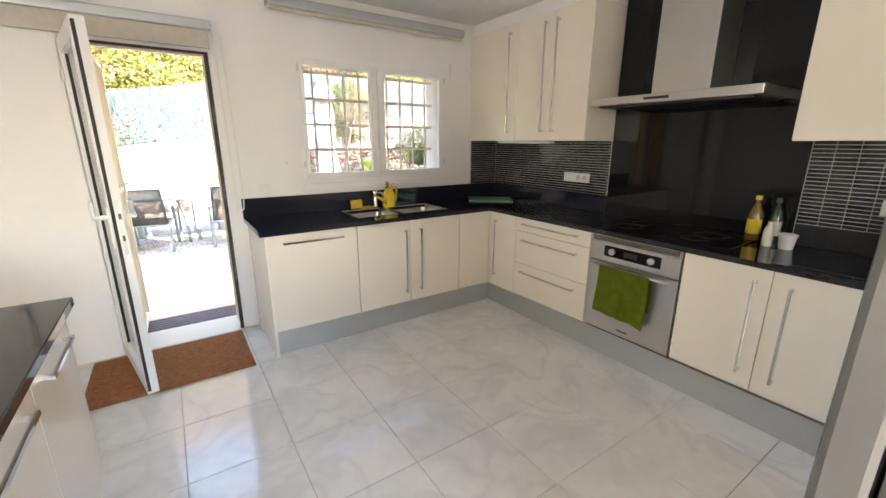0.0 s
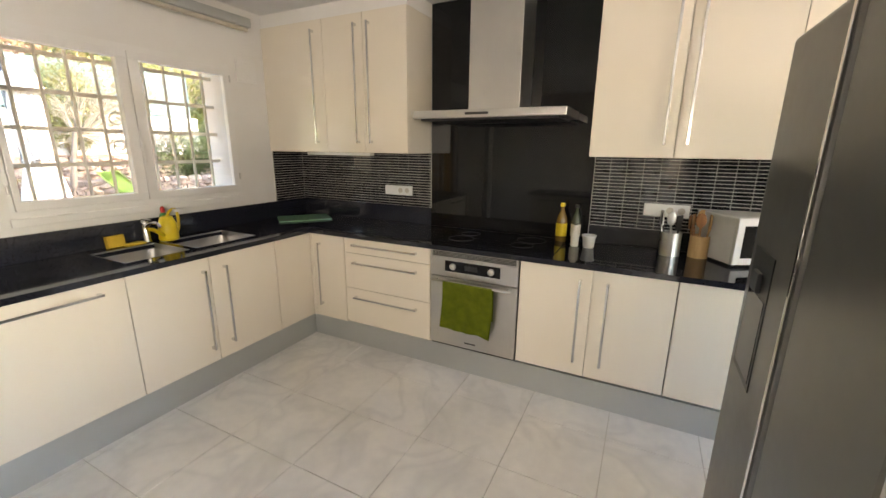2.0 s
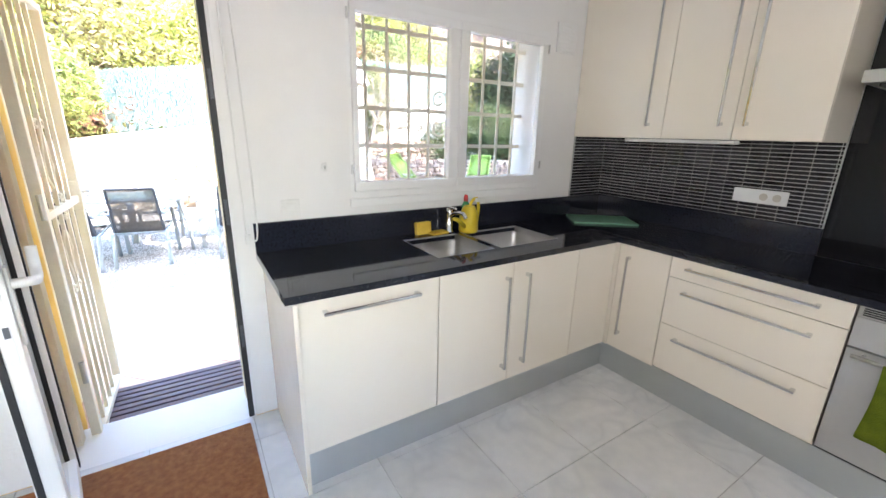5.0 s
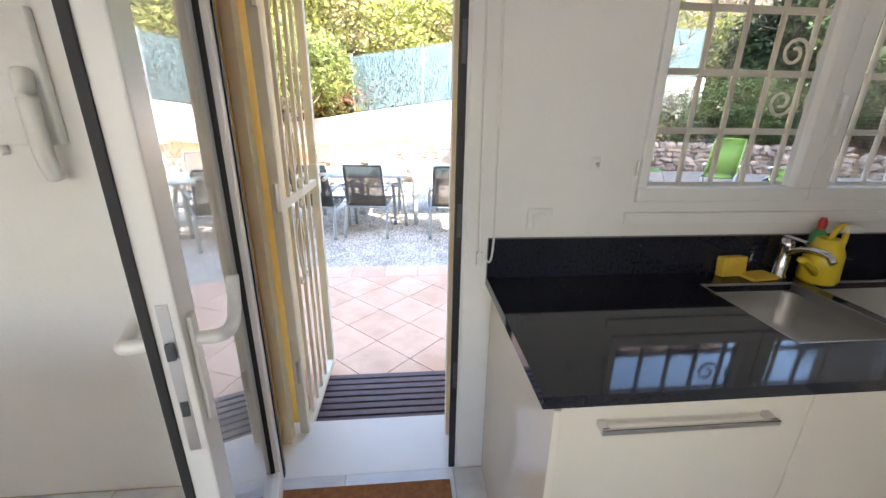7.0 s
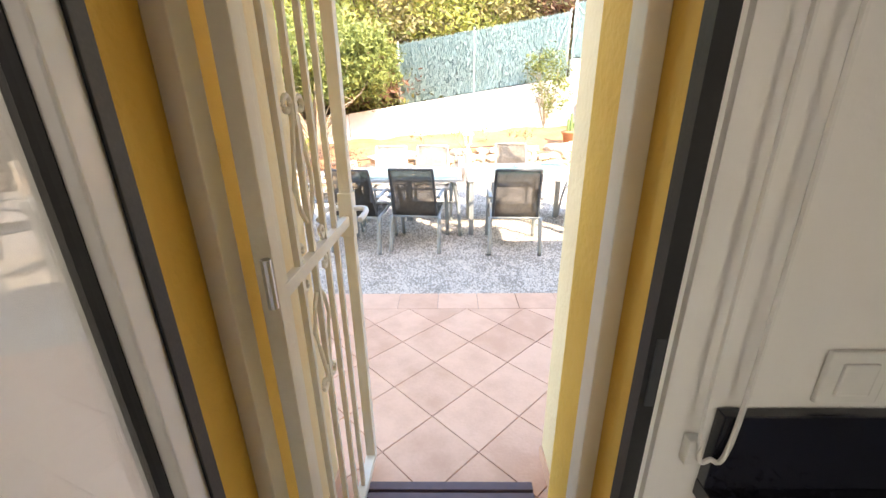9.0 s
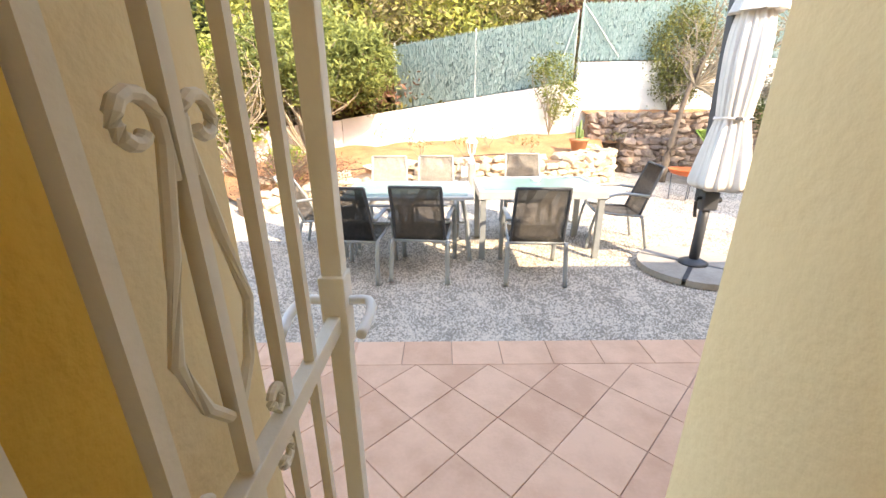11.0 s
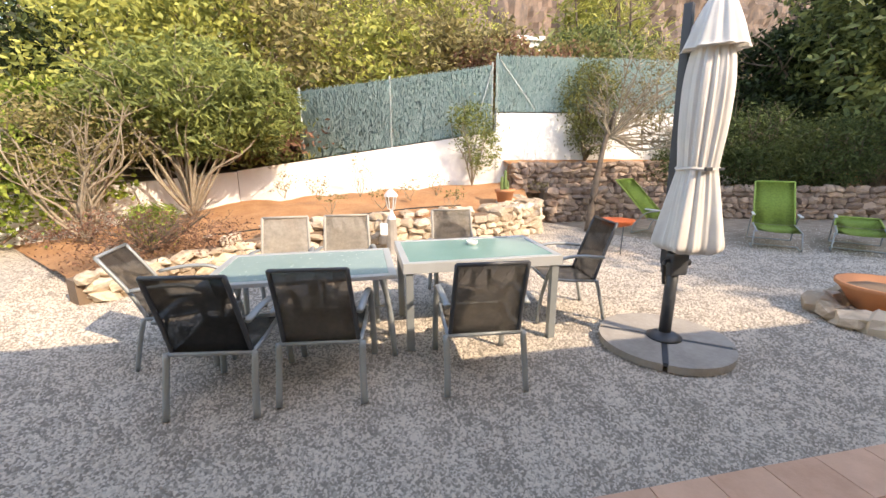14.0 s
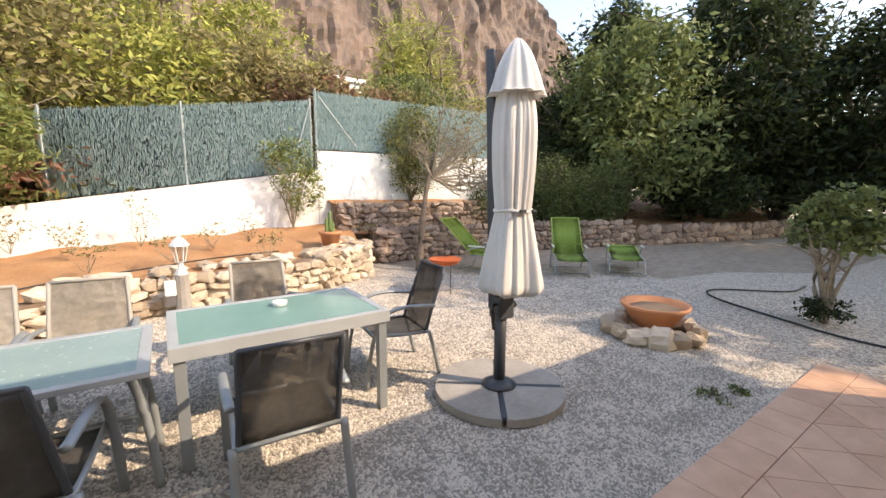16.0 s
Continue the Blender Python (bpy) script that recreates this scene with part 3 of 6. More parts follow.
# low side unit with dark top near the door
side = thing("side_cabinet", "white cabinet with dark worktop and bar handles", "cabinet")
part("body", boxes((-1.34, -3.0, 0.06, -0.765, -1.38, 0.84), bevel=0.003), M_CAB, side)
part("top", boxes((-1.36, -3.02, 0.842, -0.72, -1.33, 0.878), bevel=0.004), M_GRANITE, side)
part("kickboard", boxes((-1.3, -2.98, 0, -0.80, -1.40, 0.058)), M_PLINTH, side)
for k in range(3):
    y0 = -1.385 - 0.54 * k
    d = part("door", boxes((-0.764, y0 - 0.535, 0.065, -0.746, y0, 0.838), bevel=0.002), M_CAB, side)
    bm = boxes((-0.722, y0 - 0.44, 0.76, -0.712, y0 - 0.10, 0.774), (-0.747, y0 - 0.43, 0.761, -0.715, y0 - 0.415, 0.773), (-0.747, y0 - 0.125, 0.761, -0.715, y0 - 0.11, 0.773))
    part("handle", bm, M_CHROME, d, "chrome bar handle")

# window with two sashes
win = structure("window_1", boxes((0.61, 0.0, 1.15, 2.0, 0.07, 1.185), (0.61, 0.0, 2.115, 2.0, 0.07, 2.15), (0.61, 0.0, 1.185, 0.63, 0.07, 2.115), (1.98, 0.0, 1.185, 2.0, 0.07, 2.115)), M_PVC, "white double casement window above the sink", "window")
for x0, x1, a, b in ((0.632, 1.288, 0.662, 1.226), (1.292, 1.978, 1.355, 1.938)):
    sash = part("sash", boxes((x0, -0.012, 1.187, x1, 0.045, 1.235), (x0, -0.012, 2.065, x1, 0.045, 2.113), (x0, -0.012, 1.235, a, 0.045, 2.065), (b, -0.012, 1.235, x1, 0.045, 2.065), bevel=0.004), M_PVC, win)
    pane = part("pane", boxes((a - 0.005, 0.018, 1.23, b + 0.005, 0.022, 2.07)), M_GLASS, sash)
    pane.visible_shadow = False
part("handle", boxes((1.282, -0.03, 1.52, 1.298, -0.013, 1.56), (1.284, -0.045, 1.42, 1.296, -0.03, 1.55), bevel=0.003), M_PVC, win)
for x in (0.615, 1.987):
    for z in (1.28, 2.02):
        part("hinge", turned([(0.006, 0), (0.006, 0.05)], 8, (x, -0.016, z)), M_STEEL, win)
structure("window_sill", boxes((0.60, -0.015, 1.105, 2.01, 0.0, 1.148), bevel=0.003), M_PVC, "white strip under the window frame", "sill")
structure("window_reveal", boxes((0.611, 0.072, 1.152, 0.632, 0.298, 2.148), (1.978, 0.072, 1.152, 1.999, 0.298, 2.148), (0.632, 0.072, 1.122, 1.978, 0.32, 1.16), (0.632, 0.072, 2.14, 1.978, 0.298, 2.168)), M_OUTWALL, "white rendered reveal round the window", "reveal")
grille = thing("window_grille", "ivory painted iron window grille with scrolls", "grille")
for k in range(10):
    part("bar", bar([(0.646 + k * 0.139, 0.20, 1.155), (0.646 + k * 0.139, 0.20, 2.145)], 0.010, 8), M_BARS, grille)
for z in (1.21, 1.42, 1.63, 1.84, 2.05):
    part("rail", boxes((0.634, 0.196, z - 0.012, 1.976, 0.204, z + 0.012)), M_BARS, grille)


def scroll(cx, cz, y, r, turn=1.5, flip=1, start=0.0):
    pts = []
    for k in range(22):
        t = k / 21
        a = start + turn * 2 * math.pi * t * flip
        pts.append((cx + r * (1 - 0.72 * t) * math.cos(a), y, cz + r * (1 - 0.72 * t) * math.sin(a)))
    return pts


for cx, cz, f in ((1.27, 1.70, 1), (1.27, 1.53, -1), (1.41, 1.70, -1), (1.41, 1.53, 1)):
    part("scroll", bar(scroll(cx, cz, 0.188, 0.055, 1.3, f), 0.006, 6), M_BARS, grille)

# garden door leaf, opened into the room
HX = -0.735
frame_bm = boxes((-0.77, 0.012, 0, -0.745, 0.040, 2.12), (0.005, 0.012, 0, 0.03, 0.040, 2.12), (-0.745, 0.012, 2.085, 0.005, 0.085, 2.12))
dframe = structure("door_1", frame_bm, M_PVC, "white door frame with black seal, door open", "door frame")
part("seal", boxes((-0.008, 0.004, 0.0, 0.018, 0.0115, 2.085), (-0.758, 0.004, 0.0, -0.732, 0.0115, 2.085), (-0.732, 0.004, 2.068, -0.008, 0.0115, 2.085), (-0.006, 0.0118, 0.0, 0.0045, 0.036, 2.085), (-0.7445, 0.0118, 0.0, -0.734, 0.036, 2.085)), M_GASKET, dframe)
for z in (0.42, 1.06, 1.62):
    part("keeper", boxes((0.0005, 0.0, z, 0.014, 0.0038, z + 0.12), bevel=0.001), M_ANTH, dframe, "small dark latch keeper")
structure("door_reveal", boxes((-0.7695, 0.0415, 0, -0.748, 0.0855, 2.12), (0.008, 0.0415, 0, 0.0295, 0.0855, 2.12)), M_YELLOW, "ochre rendered reveal of the garden door", "reveal")
leaf = thing("garden_door", "open white glazed door with full-height pane", "door", pose(HX, 0.0, 0.024, 0, 0, -78))
LW, LH = 0.73, 2.04
part("frame", boxes((0, -0.03, 0, 0.085, 0.03, LH), (LW - 0.085, -0.03, 0, LW, 0.03, LH), (0.085, -0.03, 0, LW - 0.085, 0.03, 0.10), (0.085, -0.03, LH - 0.085, LW - 0.085, 0.03, LH), bevel=0.004), M_PVC, leaf)
part("seal", boxes((0.084, -0.012, 0.098, 0.088, 0.012, LH - 0.083), (LW - 0.088, -0.012, 0.098, LW - 0.084, 0.012, LH - 0.083)), M_GASKET, leaf)
pane = part("pane", boxes((0.086, -0.004, 0.099, LW - 0.086, 0.004, LH - 0.084)), M_GLASS, leaf)
pane.visible_shadow = False
for s in (-1, 1):
    h = part("handle", boxes((LW - 0.055, min(s * 0.03, s * 0.038), 0.90, LW - 0.025, max(s * 0.03, s * 0.038), 1.12), bevel=0.003), M_PVC, leaf, "white lever handle")
    part("lever", bar(curve_pts([(LW - 0.04, s * 0.035, 1.07), (LW - 0.04, s * 0.075, 1.07), (LW - 0.09, s * 0.085, 1.062), (LW - 0.135, s * 0.085, 1.085), (LW - 0.155, s * 0.085, 1.14)]), 0.013, 10), M_PVC, h, smooth=True)
    part("lock", turned([(0.012, 0), (0.012, 0.01)], 12), M_STEEL, h).matrix_basis = pose(LW - 0.04, s * 0.036, 0.95, 90 * s)
part("hinge_seal", boxes((-0.004, 0.0305, 0.01, 0.034, 0.036, LH - 0.01), bevel=0.002), M_GASKET, leaf)
part("edge_seal", boxes((LW - 0.001, -0.026, 0.02, LW + 0.006, -0.010, LH - 0.02), bevel=0.002), M_GASKET, leaf)
part("lock_plate", boxes((LW - 0.001, 0.0, 0.86, LW + 0.002, 0.018, 1.16)), M_STEEL, leaf, "steel lock plate on the door edge")
part("latch", boxes((LW, 0.003, 1.06, LW + 0.012, 0.015, 1.09), (LW, 0.003, 0.94, LW + 0.006, 0.015, 0.97)), M_ANTH, leaf)
for z in (0.25, 1.0, 1.8):
    part("hinge", turned([(0.009, 0), (0.009, 0.09)], 10, (-0.008, -0.035, z)), M_PVC, leaf)

tagged(link_mesh("coir_doormat", boxes((-0.93, -0.68, 0.0, -0.01, -0.07, 0.02), bevel=0.006), M_COIR), "orange brown coir doormat inside the garden door", "doormat")
blind = thing("door_blind", "rolled-up beige blind in a grey cassette above the door", "roller blind")
part("cassette", boxes((-1.0, -0.09, 2.21, 0.05, -0.002, 2.27), bevel=0.012), M_PLINTH, blind)
part("cloth", boxes((-0.98, -0.055, 2.10, 0.03, -0.035, 2.212)), M_BLIND, blind)
chain = part("bead_chain", bar(curve_pts([(0.06, -0.03, 2.22), (0.068, -0.03, 1.6), (0.075, -0.03, 1.05), (0.10, -0.03, 0.985), (0.125, -0.03, 1.05), (0.118, -0.03, 1.6), (0.10, -0.03, 2.22)]), 0.004, 6), M_PLASTIC, blind, "white bead chain loop")
part("chain_clip", boxes((0.07, -0.02, 0.96, 0.095, -0.002, 1.01), bevel=0.003), M_PLASTIC, blind)
blind2 = thing("window_blind", "rolled-up blind in a grey cassette above the window", "roller blind")
part("cassette", boxes((0.42, -0.11, 2.43, 2.16, -0.002, 2.50), bevel=0.015), M_PLINTH, blind2)
part("cloth_roll", bar([(0.44, -0.07, 2.425), (2.14, -0.07, 2.425)], 0.02, 12), M_BLIND, blind2)

# ---- garden ground ----
def spaced(lo, hi, n, dense, width):
    u = np.linspace(math.asinh((lo - dense) / width), math.asinh((hi - dense) / width), n)
    return dense + width * np.sinh(u)


def height(x, y):
    """Flat gravel yard, then a wooded slope that rises behind the white wall."""
    z = np.full_like(x, -0.125)
    up = np.clip(y - 10.75, 0, 200)
    ease = 1 - 0.85 * np.clip((x - 8) / 6, 0, 1)
    z = z + np.where(up > 0, ease * (1.0 + 0.30 * np.minimum(up, 60)), 0)
    return z


def terrain():
    xs, ys = spaced(-900, 900, 90, 0, 6), spaced(-500, 1500, 90, 9, 6)
    gx, gy = np.meshgrid(xs, ys)
    gz = height(gx, gy)
    n = len(xs)
    verts = np.stack([gx, gy, gz], -1).reshape(-1, 3)
    faces = [(j * n + i, j * n + i + 1, (j + 1) * n + i + 1, (j + 1) * n + i) for j in range(len(ys) - 1) for i in range(n - 1)]
    me = bpy.data.meshes.new("ground")
    me.from_pydata(verts.tolist(), [], faces)
    me.materials.append(M_GRAVEL)
    return tagged(new("ground", me), "pale grey gravel yard", "ground", kind="structure")


terrain()
G = -0.11
terrace = structure("pavement", boxes((-9, 0.30, -0.14, 4.99, 2.63, G + 0.004)), M_TGROUT, "terracotta tiled terrace along the house", "terrace")

# white boundary wall with a sloping top, and its step
def wall_sheet(p, q, zb0, zt0, zb1, zt1, thick=0.2):
    bm = bmesh.new()
    p, q = Vector((*p, 0)), Vector((*q, 0))
    n = Vector((-(q - p).y, (q - p).x, 0)).normalized() * thick
    v = [bm.verts.new(a) for a in (p + Vector((0, 0, zb0)), q + Vector((0, 0, zb1)), q + Vector((0, 0, zt1)), p + Vector((0, 0, zt0)))]
    w = [bm.verts.new(a.co + n) for a in v]
    bm.faces.new(v), bm.faces.new(w[::-1])
    for i in range(4):
        bm.faces.new((v[i], w[i], w[(i + 1) % 4], v[(i + 1) % 4]))
    bmesh.ops.recalc_face_normals(bm, faces=bm.faces)
    return bm


structure("garden_wall", wall_sheet((-2.9, 10.5), (2.75, 10.5), -0.2, 1.1, -0.2, 1.92), M_OUTWALL, "white rendered boundary wall with sloping top", "wall")
structure("garden_wall_upper", wall_sheet((2.752, 10.48), (8.5, 10.48), -0.2, 2.33, -0.2, 2.4), M_OUTWALL, "white rendered boundary wall, higher part", "wall")
structure("garden_wall_low", wall_sheet((-9.0, 8.9), (-2.9, 10.45), -0.3, 0.52, -0.2, 1.08), M_OUTWALL, "white rendered low boundary wall with worn top", "wall")


# ---- garden furniture ----
def table(at, w, d, legs, glass, label, frame_h=0.085):
    root = thing("garden_table", label, "table", at, "garden tables")
    H = 0.75
    f = 0.055
    part("frame", boxes((0, 0, H - frame_h, w, f, H), (0, d - f, H - frame_h, w, d, H), (0, f, H - frame_h, f, d - f, H), (w - f, f, H - frame_h, w, d - f, H), bevel=0.004), M_SILVER, root)
    part("glass_top", boxes((f, f, H - 0.012, w - f, d - f, H - 0.004)), glass, root)
    return root


t2 = table(pose(-0.08, 4.22, G), 1.33, 0.85, None, M_TOPGLASS, "aluminium garden table with green frosted glass top")
for x in (0.02, 1.25):
    for y in (0.02, 0.77):
        part("leg", boxes((x, y, 0, x + 0.06, y + 0.06, 0.665), bevel=0.004), M_ALU, t2)
t1 = table(pose(-1.45, 3.96, G), 1.30, 0.84, None, M_TOPGLASS2, "slim garden table with pale frosted glass top", 0.03)
for x, s in ((0.06, -1), (1.24, 1)):
    for y in (0.25, 0.66):
        part("leg", bar(curve_pts([(x - s * 0.09, y, 0.72), (x - s * 0.03, y, 0.62), (x + s * 0.02, y, 0.35), (x + s * 0.045, y, 0)]), 0.022, 8), M_ALU, t1, smooth=True)
    part("cross_bar", bar([(x, 0.25, 0.40), (x, 0.66, 0.40)], 0.013, 8), M_ALU, t1)
part("stretcher", bar([(0.06, 0.27, 0.42), (1.24, 0.27, 0.42)], 0.013, 8), M_ALU, t1)


def garden_chair(mesh, label, at, posts=M_ANTH, top=(-0.37, 0.93)):
    """Stacking armchair; it faces local +y, its middle on the ground at the origin."""
    root = thing("garden_chair", label, "chair", at, "garden chairs")
    W = 0.265
    for s in (-1, 1):
        x = s * W
        part("back_leg", bar(curve_pts([(x * 1.02, -0.30, 0), (x, -0.25, 0.22), (x, -0.20, 0.40)], 4), 0.017, 8, 1.3), M_ALU, root, smooth=True)
        part("front_leg", bar(curve_pts([(x * 1.05, 0.37, 0), (x * 1.05, 0.33, 0.28), (x * 1.05, 0.26, 0.52), (x * 1.05, 0.16, 0.62), (x * 1.05, -0.02, 0.645), (x * 1.0, -0.25, 0.62)], 5), 0.016, 8, 1.5), M_ALU, root, "curved leg that turns into the armrest", smooth=True)
        part("back_post", bar(curve_pts([(x * 0.90, -0.18, 0.38), (x * 0.87, -0.18 + (top[0] + 0.18) * 0.37, 0.60), (x * 0.84, *top)], 5), 0.015, 8), posts, root, smooth=True)
        part("seat_rail", bar([(x * 0.95, -0.20, 0.39), (x * 0.95, 0.06, 0.40), (x * 0.95, 0.29, 0.43)], 0.014, 8), M_ALU, root, smooth=True)
    part("rear_bar", bar([(-W, -0.20, 0.39), (W, -0.20, 0.39)], 0.014, 8), M_ALU, root, smooth=True)
    part("front_bar", bar([(-W, 0.29, 0.42), (W, 0.29, 0.42)], 0.013, 8), M_ALU, root, smooth=True)
    part("top_bar", bar([(-W * 0.85, *top), (W * 0.85, *top)], 0.013, 8), posts, root, smooth=True)

    def sheet(line):
        bm = bmesh.new()
        rows = []
        for y, z in line:
            rows.append([bm.verts.new((W * (0.90 - 0.11 * max(0.0, z - 0.42)) * u, y, z - 0.008 * (1 - u * u))) for u in (-1, -0.6, -0.2, 0.2, 0.6, 1)])
        for a, b in zip(rows, rows[1:]):
            for j in range(5):
                bm.faces.new((a[j], a[j + 1], b[j + 1], b[j]))
        bmesh.ops.solidify(bm, geom=bm.faces[:], thickness=0.003)
        return bm

    part("backrest", sheet([(-0.185 + (top[0] + 0.185) * k, 0.40 + (top[1] - 0.40) * q) for k, q in ((0, 0), (0.16, 0.15), (0.35, 0.38), (0.62, 0.66), (1, 1))]), mesh, root, "woven mesh backrest", smooth=True)
    part("seat", sheet([(-0.19, 0.40), (0.06, 0.395), (0.29, 0.425)]), mesh, root, "woven mesh seat", smooth=True)
    return root


M_MESH_POST = material("taupe_metal", (0.40, 0.37, 0.32), None, 6, 0.5)
dark = garden_chair(M_MESH, "grey aluminium garden chair with dark mesh seat", pose(0.42, 3.85, G, 0, 0, -4))
for x, y, r in ((-1.29, 3.93, -8), (-0.645, 3.94, -7), (1.60, 4.80, 84)):
    copy_thing(dark, pose(x, y, G, 0, 0, r))
garden_chair(M_MESH, "grey garden chair with a reclined dark mesh back", pose(-1.80, 4.66, G, 0, 0, -86), M_ALU, (-0.44, 0.87))
light = garden_chair(M_MESH_L, "grey garden chair with taupe mesh, facing the house", pose(0.63, 5.42, G, 0, 0, 178), M_MESH_POST)
for x, y, r in ((-1.15, 5.25, 181), (-0.545, 5.25, 179)):
    copy_thing(light, pose(x, y, G, 0, 0, r))

# cantilever umbrella, folded
UX, UY = 2.08, 3.95
umb = thing("cantilever_umbrella", "folded white cantilever umbrella on a dark pole", "umbrella", pose(UX, UY, G))
for k in range(4):
    a0 = 52 + 90 * k
    bm = bmesh.new()
    top, n = [], 12
    c = Vector((0.025 * math.cos(radians(a0 + 45)), 0.025 * math.sin(radians(a0 + 45)), 0))
    pts = [c] + [c + Vector((0.495 * math.cos(radians(a0 + 90 * i / n)), 0.495 * math.sin(radians(a0 + 90 * i / n)), 0)) for i in range(n + 1)]
    lo, hi = [bm.verts.new(p) for p in pts], [bm.verts.new(p + Vector((0, 0, 0.06))) for p in pts]
    bm.faces.new(hi), bm.faces.new(lo[::-1])
    for i in range(len(pts)):
        bm.faces.new((lo[i], lo[(i + 1) % len(pts)], hi[(i + 1) % len(pts)], hi[i]))
    bmesh.ops.bevel(bm, geom=[e for e in bm.edges if e.verts[0].co.z > 0.05 and e.verts[1].co.z > 0.05], offset=0.006, segments=2, affect="EDGES")
    part("base_slab", bm, M_CONCRETE, umb, "weathered concrete quarter slab")
for a in (52, 142):
    bm = boxes((-0.485, -0.02, 0.03, 0.485, 0.02, 0.058))
    part("cross_foot", bm, M_ANTH, umb).matrix_basis = pose(0, 0, 0.0, 0, 0, a)
part("foot_plate", turned([(0.135, 0.06), (0.135, 0.075), (0.09, 0.10), (0.062, 0.115)], 28), M_ANTH, umb, smooth=True)
part("pole", bar([(0, 0, 0.07), (0, 0, 0.78)], 0.047, 16), M_ANTH, umb, smooth=True)
part("mast", boxes((-0.035, -0.03, 0.70, 0.035, 0.03, 2.60), bevel=0.008), M_ANTH, umb).matrix_basis = pose(-0.03, 0.03, 0, -1.5, -1, 35)
crank = part("crank_box", boxes((-0.075, -0.075, 0.62, 0.075, 0.06, 0.80), bevel=0.02), M_ANTH, umb)
part("crank_handle", bar(curve_pts([(-0.08, -0.03, 0.74), (-0.13, -0.05, 0.73), (-0.13, -0.06, 0.62), (-0.12, -0.06, 0.56)]), 0.016, 8), M_DARK, crank, smooth=True)
part("knob", turned([(0.03, 0), (0.03, 0.03), (0.02, 0.04)], 12), M_DARK, crank).matrix_basis = pose(0.07, -0.04, 0.72, 0, 90, 0)


def folds(n, amp, phase=0.0):
    return lambda a, z: 1 + amp * (0.55 * math.sin(n * a + phase + 0.6 * math.sin(z * 4)) + 0.45 * math.sin((n + 5) * a + 2.1 * phase + z))


def canopy_profile(pts, n=10):
    c = curve_pts([(r, 0, z) for r, z in pts], n)
    return [(max(0.004, p.x), p.z) for p in c]


CX, CY = 0.0, -0.10


def drape(a, z):
    """Uneven soft folds, deep and few below the strap, finer and shallow above it."""
    low = max(0.0, min(1.0, (1.44 - z) / 0.35))
    soft = 0.10 * math.sin(5 * a + 0.9 + 0.8 * z) + 0.05 * math.sin(11 * a - 1.3 * z)
    fine = 0.055 * math.sin(17 * a + 0.5 * math.sin(3 * z)) + 0.035 * math.sin(29 * a + 1.1)
    return 1 + soft * (0.5 + 0.7 * low) + fine * (1 - 0.5 * low) + 0.05 * math.sin(a + 2.0 * z)


canopy = part("canopy", turned(canopy_profile([(0.17, 0.84), (0.22, 0.89), (0.205, 1.02), (0.175, 1.2), (0.145, 1.36), (0.128, 1.46), (0.134, 1.56), (0.15, 1.8), (0.148, 2.1), (0.10, 2.4), (0.06, 2.5)]), 144, (CX, CY, 0), drape), M_CANVAS, umb, "folded white canvas canopy", smooth=True)
part("vent", turned(canopy_profile([(0.205, 2.27), (0.19, 2.30), (0.14, 2.45), (0.085, 2.57), (0.03, 2.64), (0.006, 2.65)]), 96, (CX, CY, 0), folds(9, 0.10, 0.2)), M_CANVAS, canopy, "white top flap", smooth=True)
part("strap", bar([(CX + 0.136 * math.cos(t * 0.2618), CY + 0.136 * math.sin(t * 0.2618), 1.46 + 0.006 * math.sin(t)) for t in range(25)], 0.012, 6), M_CANVAS, canopy, "white tie strap", smooth=True)
part("buckle", boxes((CX - 0.075, CY - 0.158, 1.45, CX - 0.02, CY - 0.138, 1.475), (CX + 0.05, CY - 0.155, 1.452, CX + 0.085, CY - 0.135, 1.47), bevel=0.003), M_ANTH, canopy, "dark strap buckle")

# ---- small kitchen things ----
def socket(name, m, w, gangs, label):
    root = thing(name, label, "socket", m, "wall sockets")
    part("plate", boxes((-w / 2, -0.010, -0.04, w / 2, 0, 0.04), bevel=0.003), M_PLASTIC, root)
    for k in gangs:
        part("outlet", turned([(0.021, 0), (0.021, 0.001), (0.014, 0.0005)], 18), M_BLIND, root).matrix_basis = pose(k, -0.0102, 0, 90)
    return root


socket("wall_socket", pose(2.676, -1.11, 1.19, 0, 0, -90), 0.27, (0.02, 0.085), "white double wall socket on the mosaic splashback")
socket("wall_socket", pose(2.676, -3.13, 1.17, 0, 0, -90), 0.26, (0.02, 0.085), "white double wall socket behind the utensil holders")
sw = thing("light_switch", "white light switch above the worktop", "switch", pose(0.29, -0.002, 1.12))
part("plate", boxes((-0.045, -0.009, -0.045, 0.045, 0, 0.045), bevel=0.003), M_PLASTIC, sw)
part("rocker", boxes((-0.025, -0.014, -0.028, 0.025, -0.0085, 0.028), bevel=0.003), M_PLASTIC, sw)
hook = thing("wall_hook", "small white adhesive hook on the wall", "hook", pose(0.47, -0.001, 1.32))
part("plate", boxes((-0.014, -0.006, -0.022, 0.014, 0, 0.022), bevel=0.004), M_PLASTIC, hook)
part("prong", bar(curve_pts([(0, -0.005, 0.0), (0, -0.022, -0.006), (0, -0.022, 0.008)]), 0.004, 6), M_STEEL, hook)
grv = thing("wall_vent", "white louvred vent beside the window", "vent", pose(2.15, -0.002, 2.13))
part("frame", boxes((-0.09, -0.012, -0.09, 0.09, 0, 0.09), bevel=0.003), M_PVC, grv)
for k in range(7):
    part("slat", boxes((-0.075, -0.017, -0.07 + k * 0.022, 0.075, -0.011, -0.058 + k * 0.022)), M_PVC, grv)
ic = thing("intercom", "white wall intercom handset beside the door", "intercom", pose(-1.24, -0.002, 1.55))
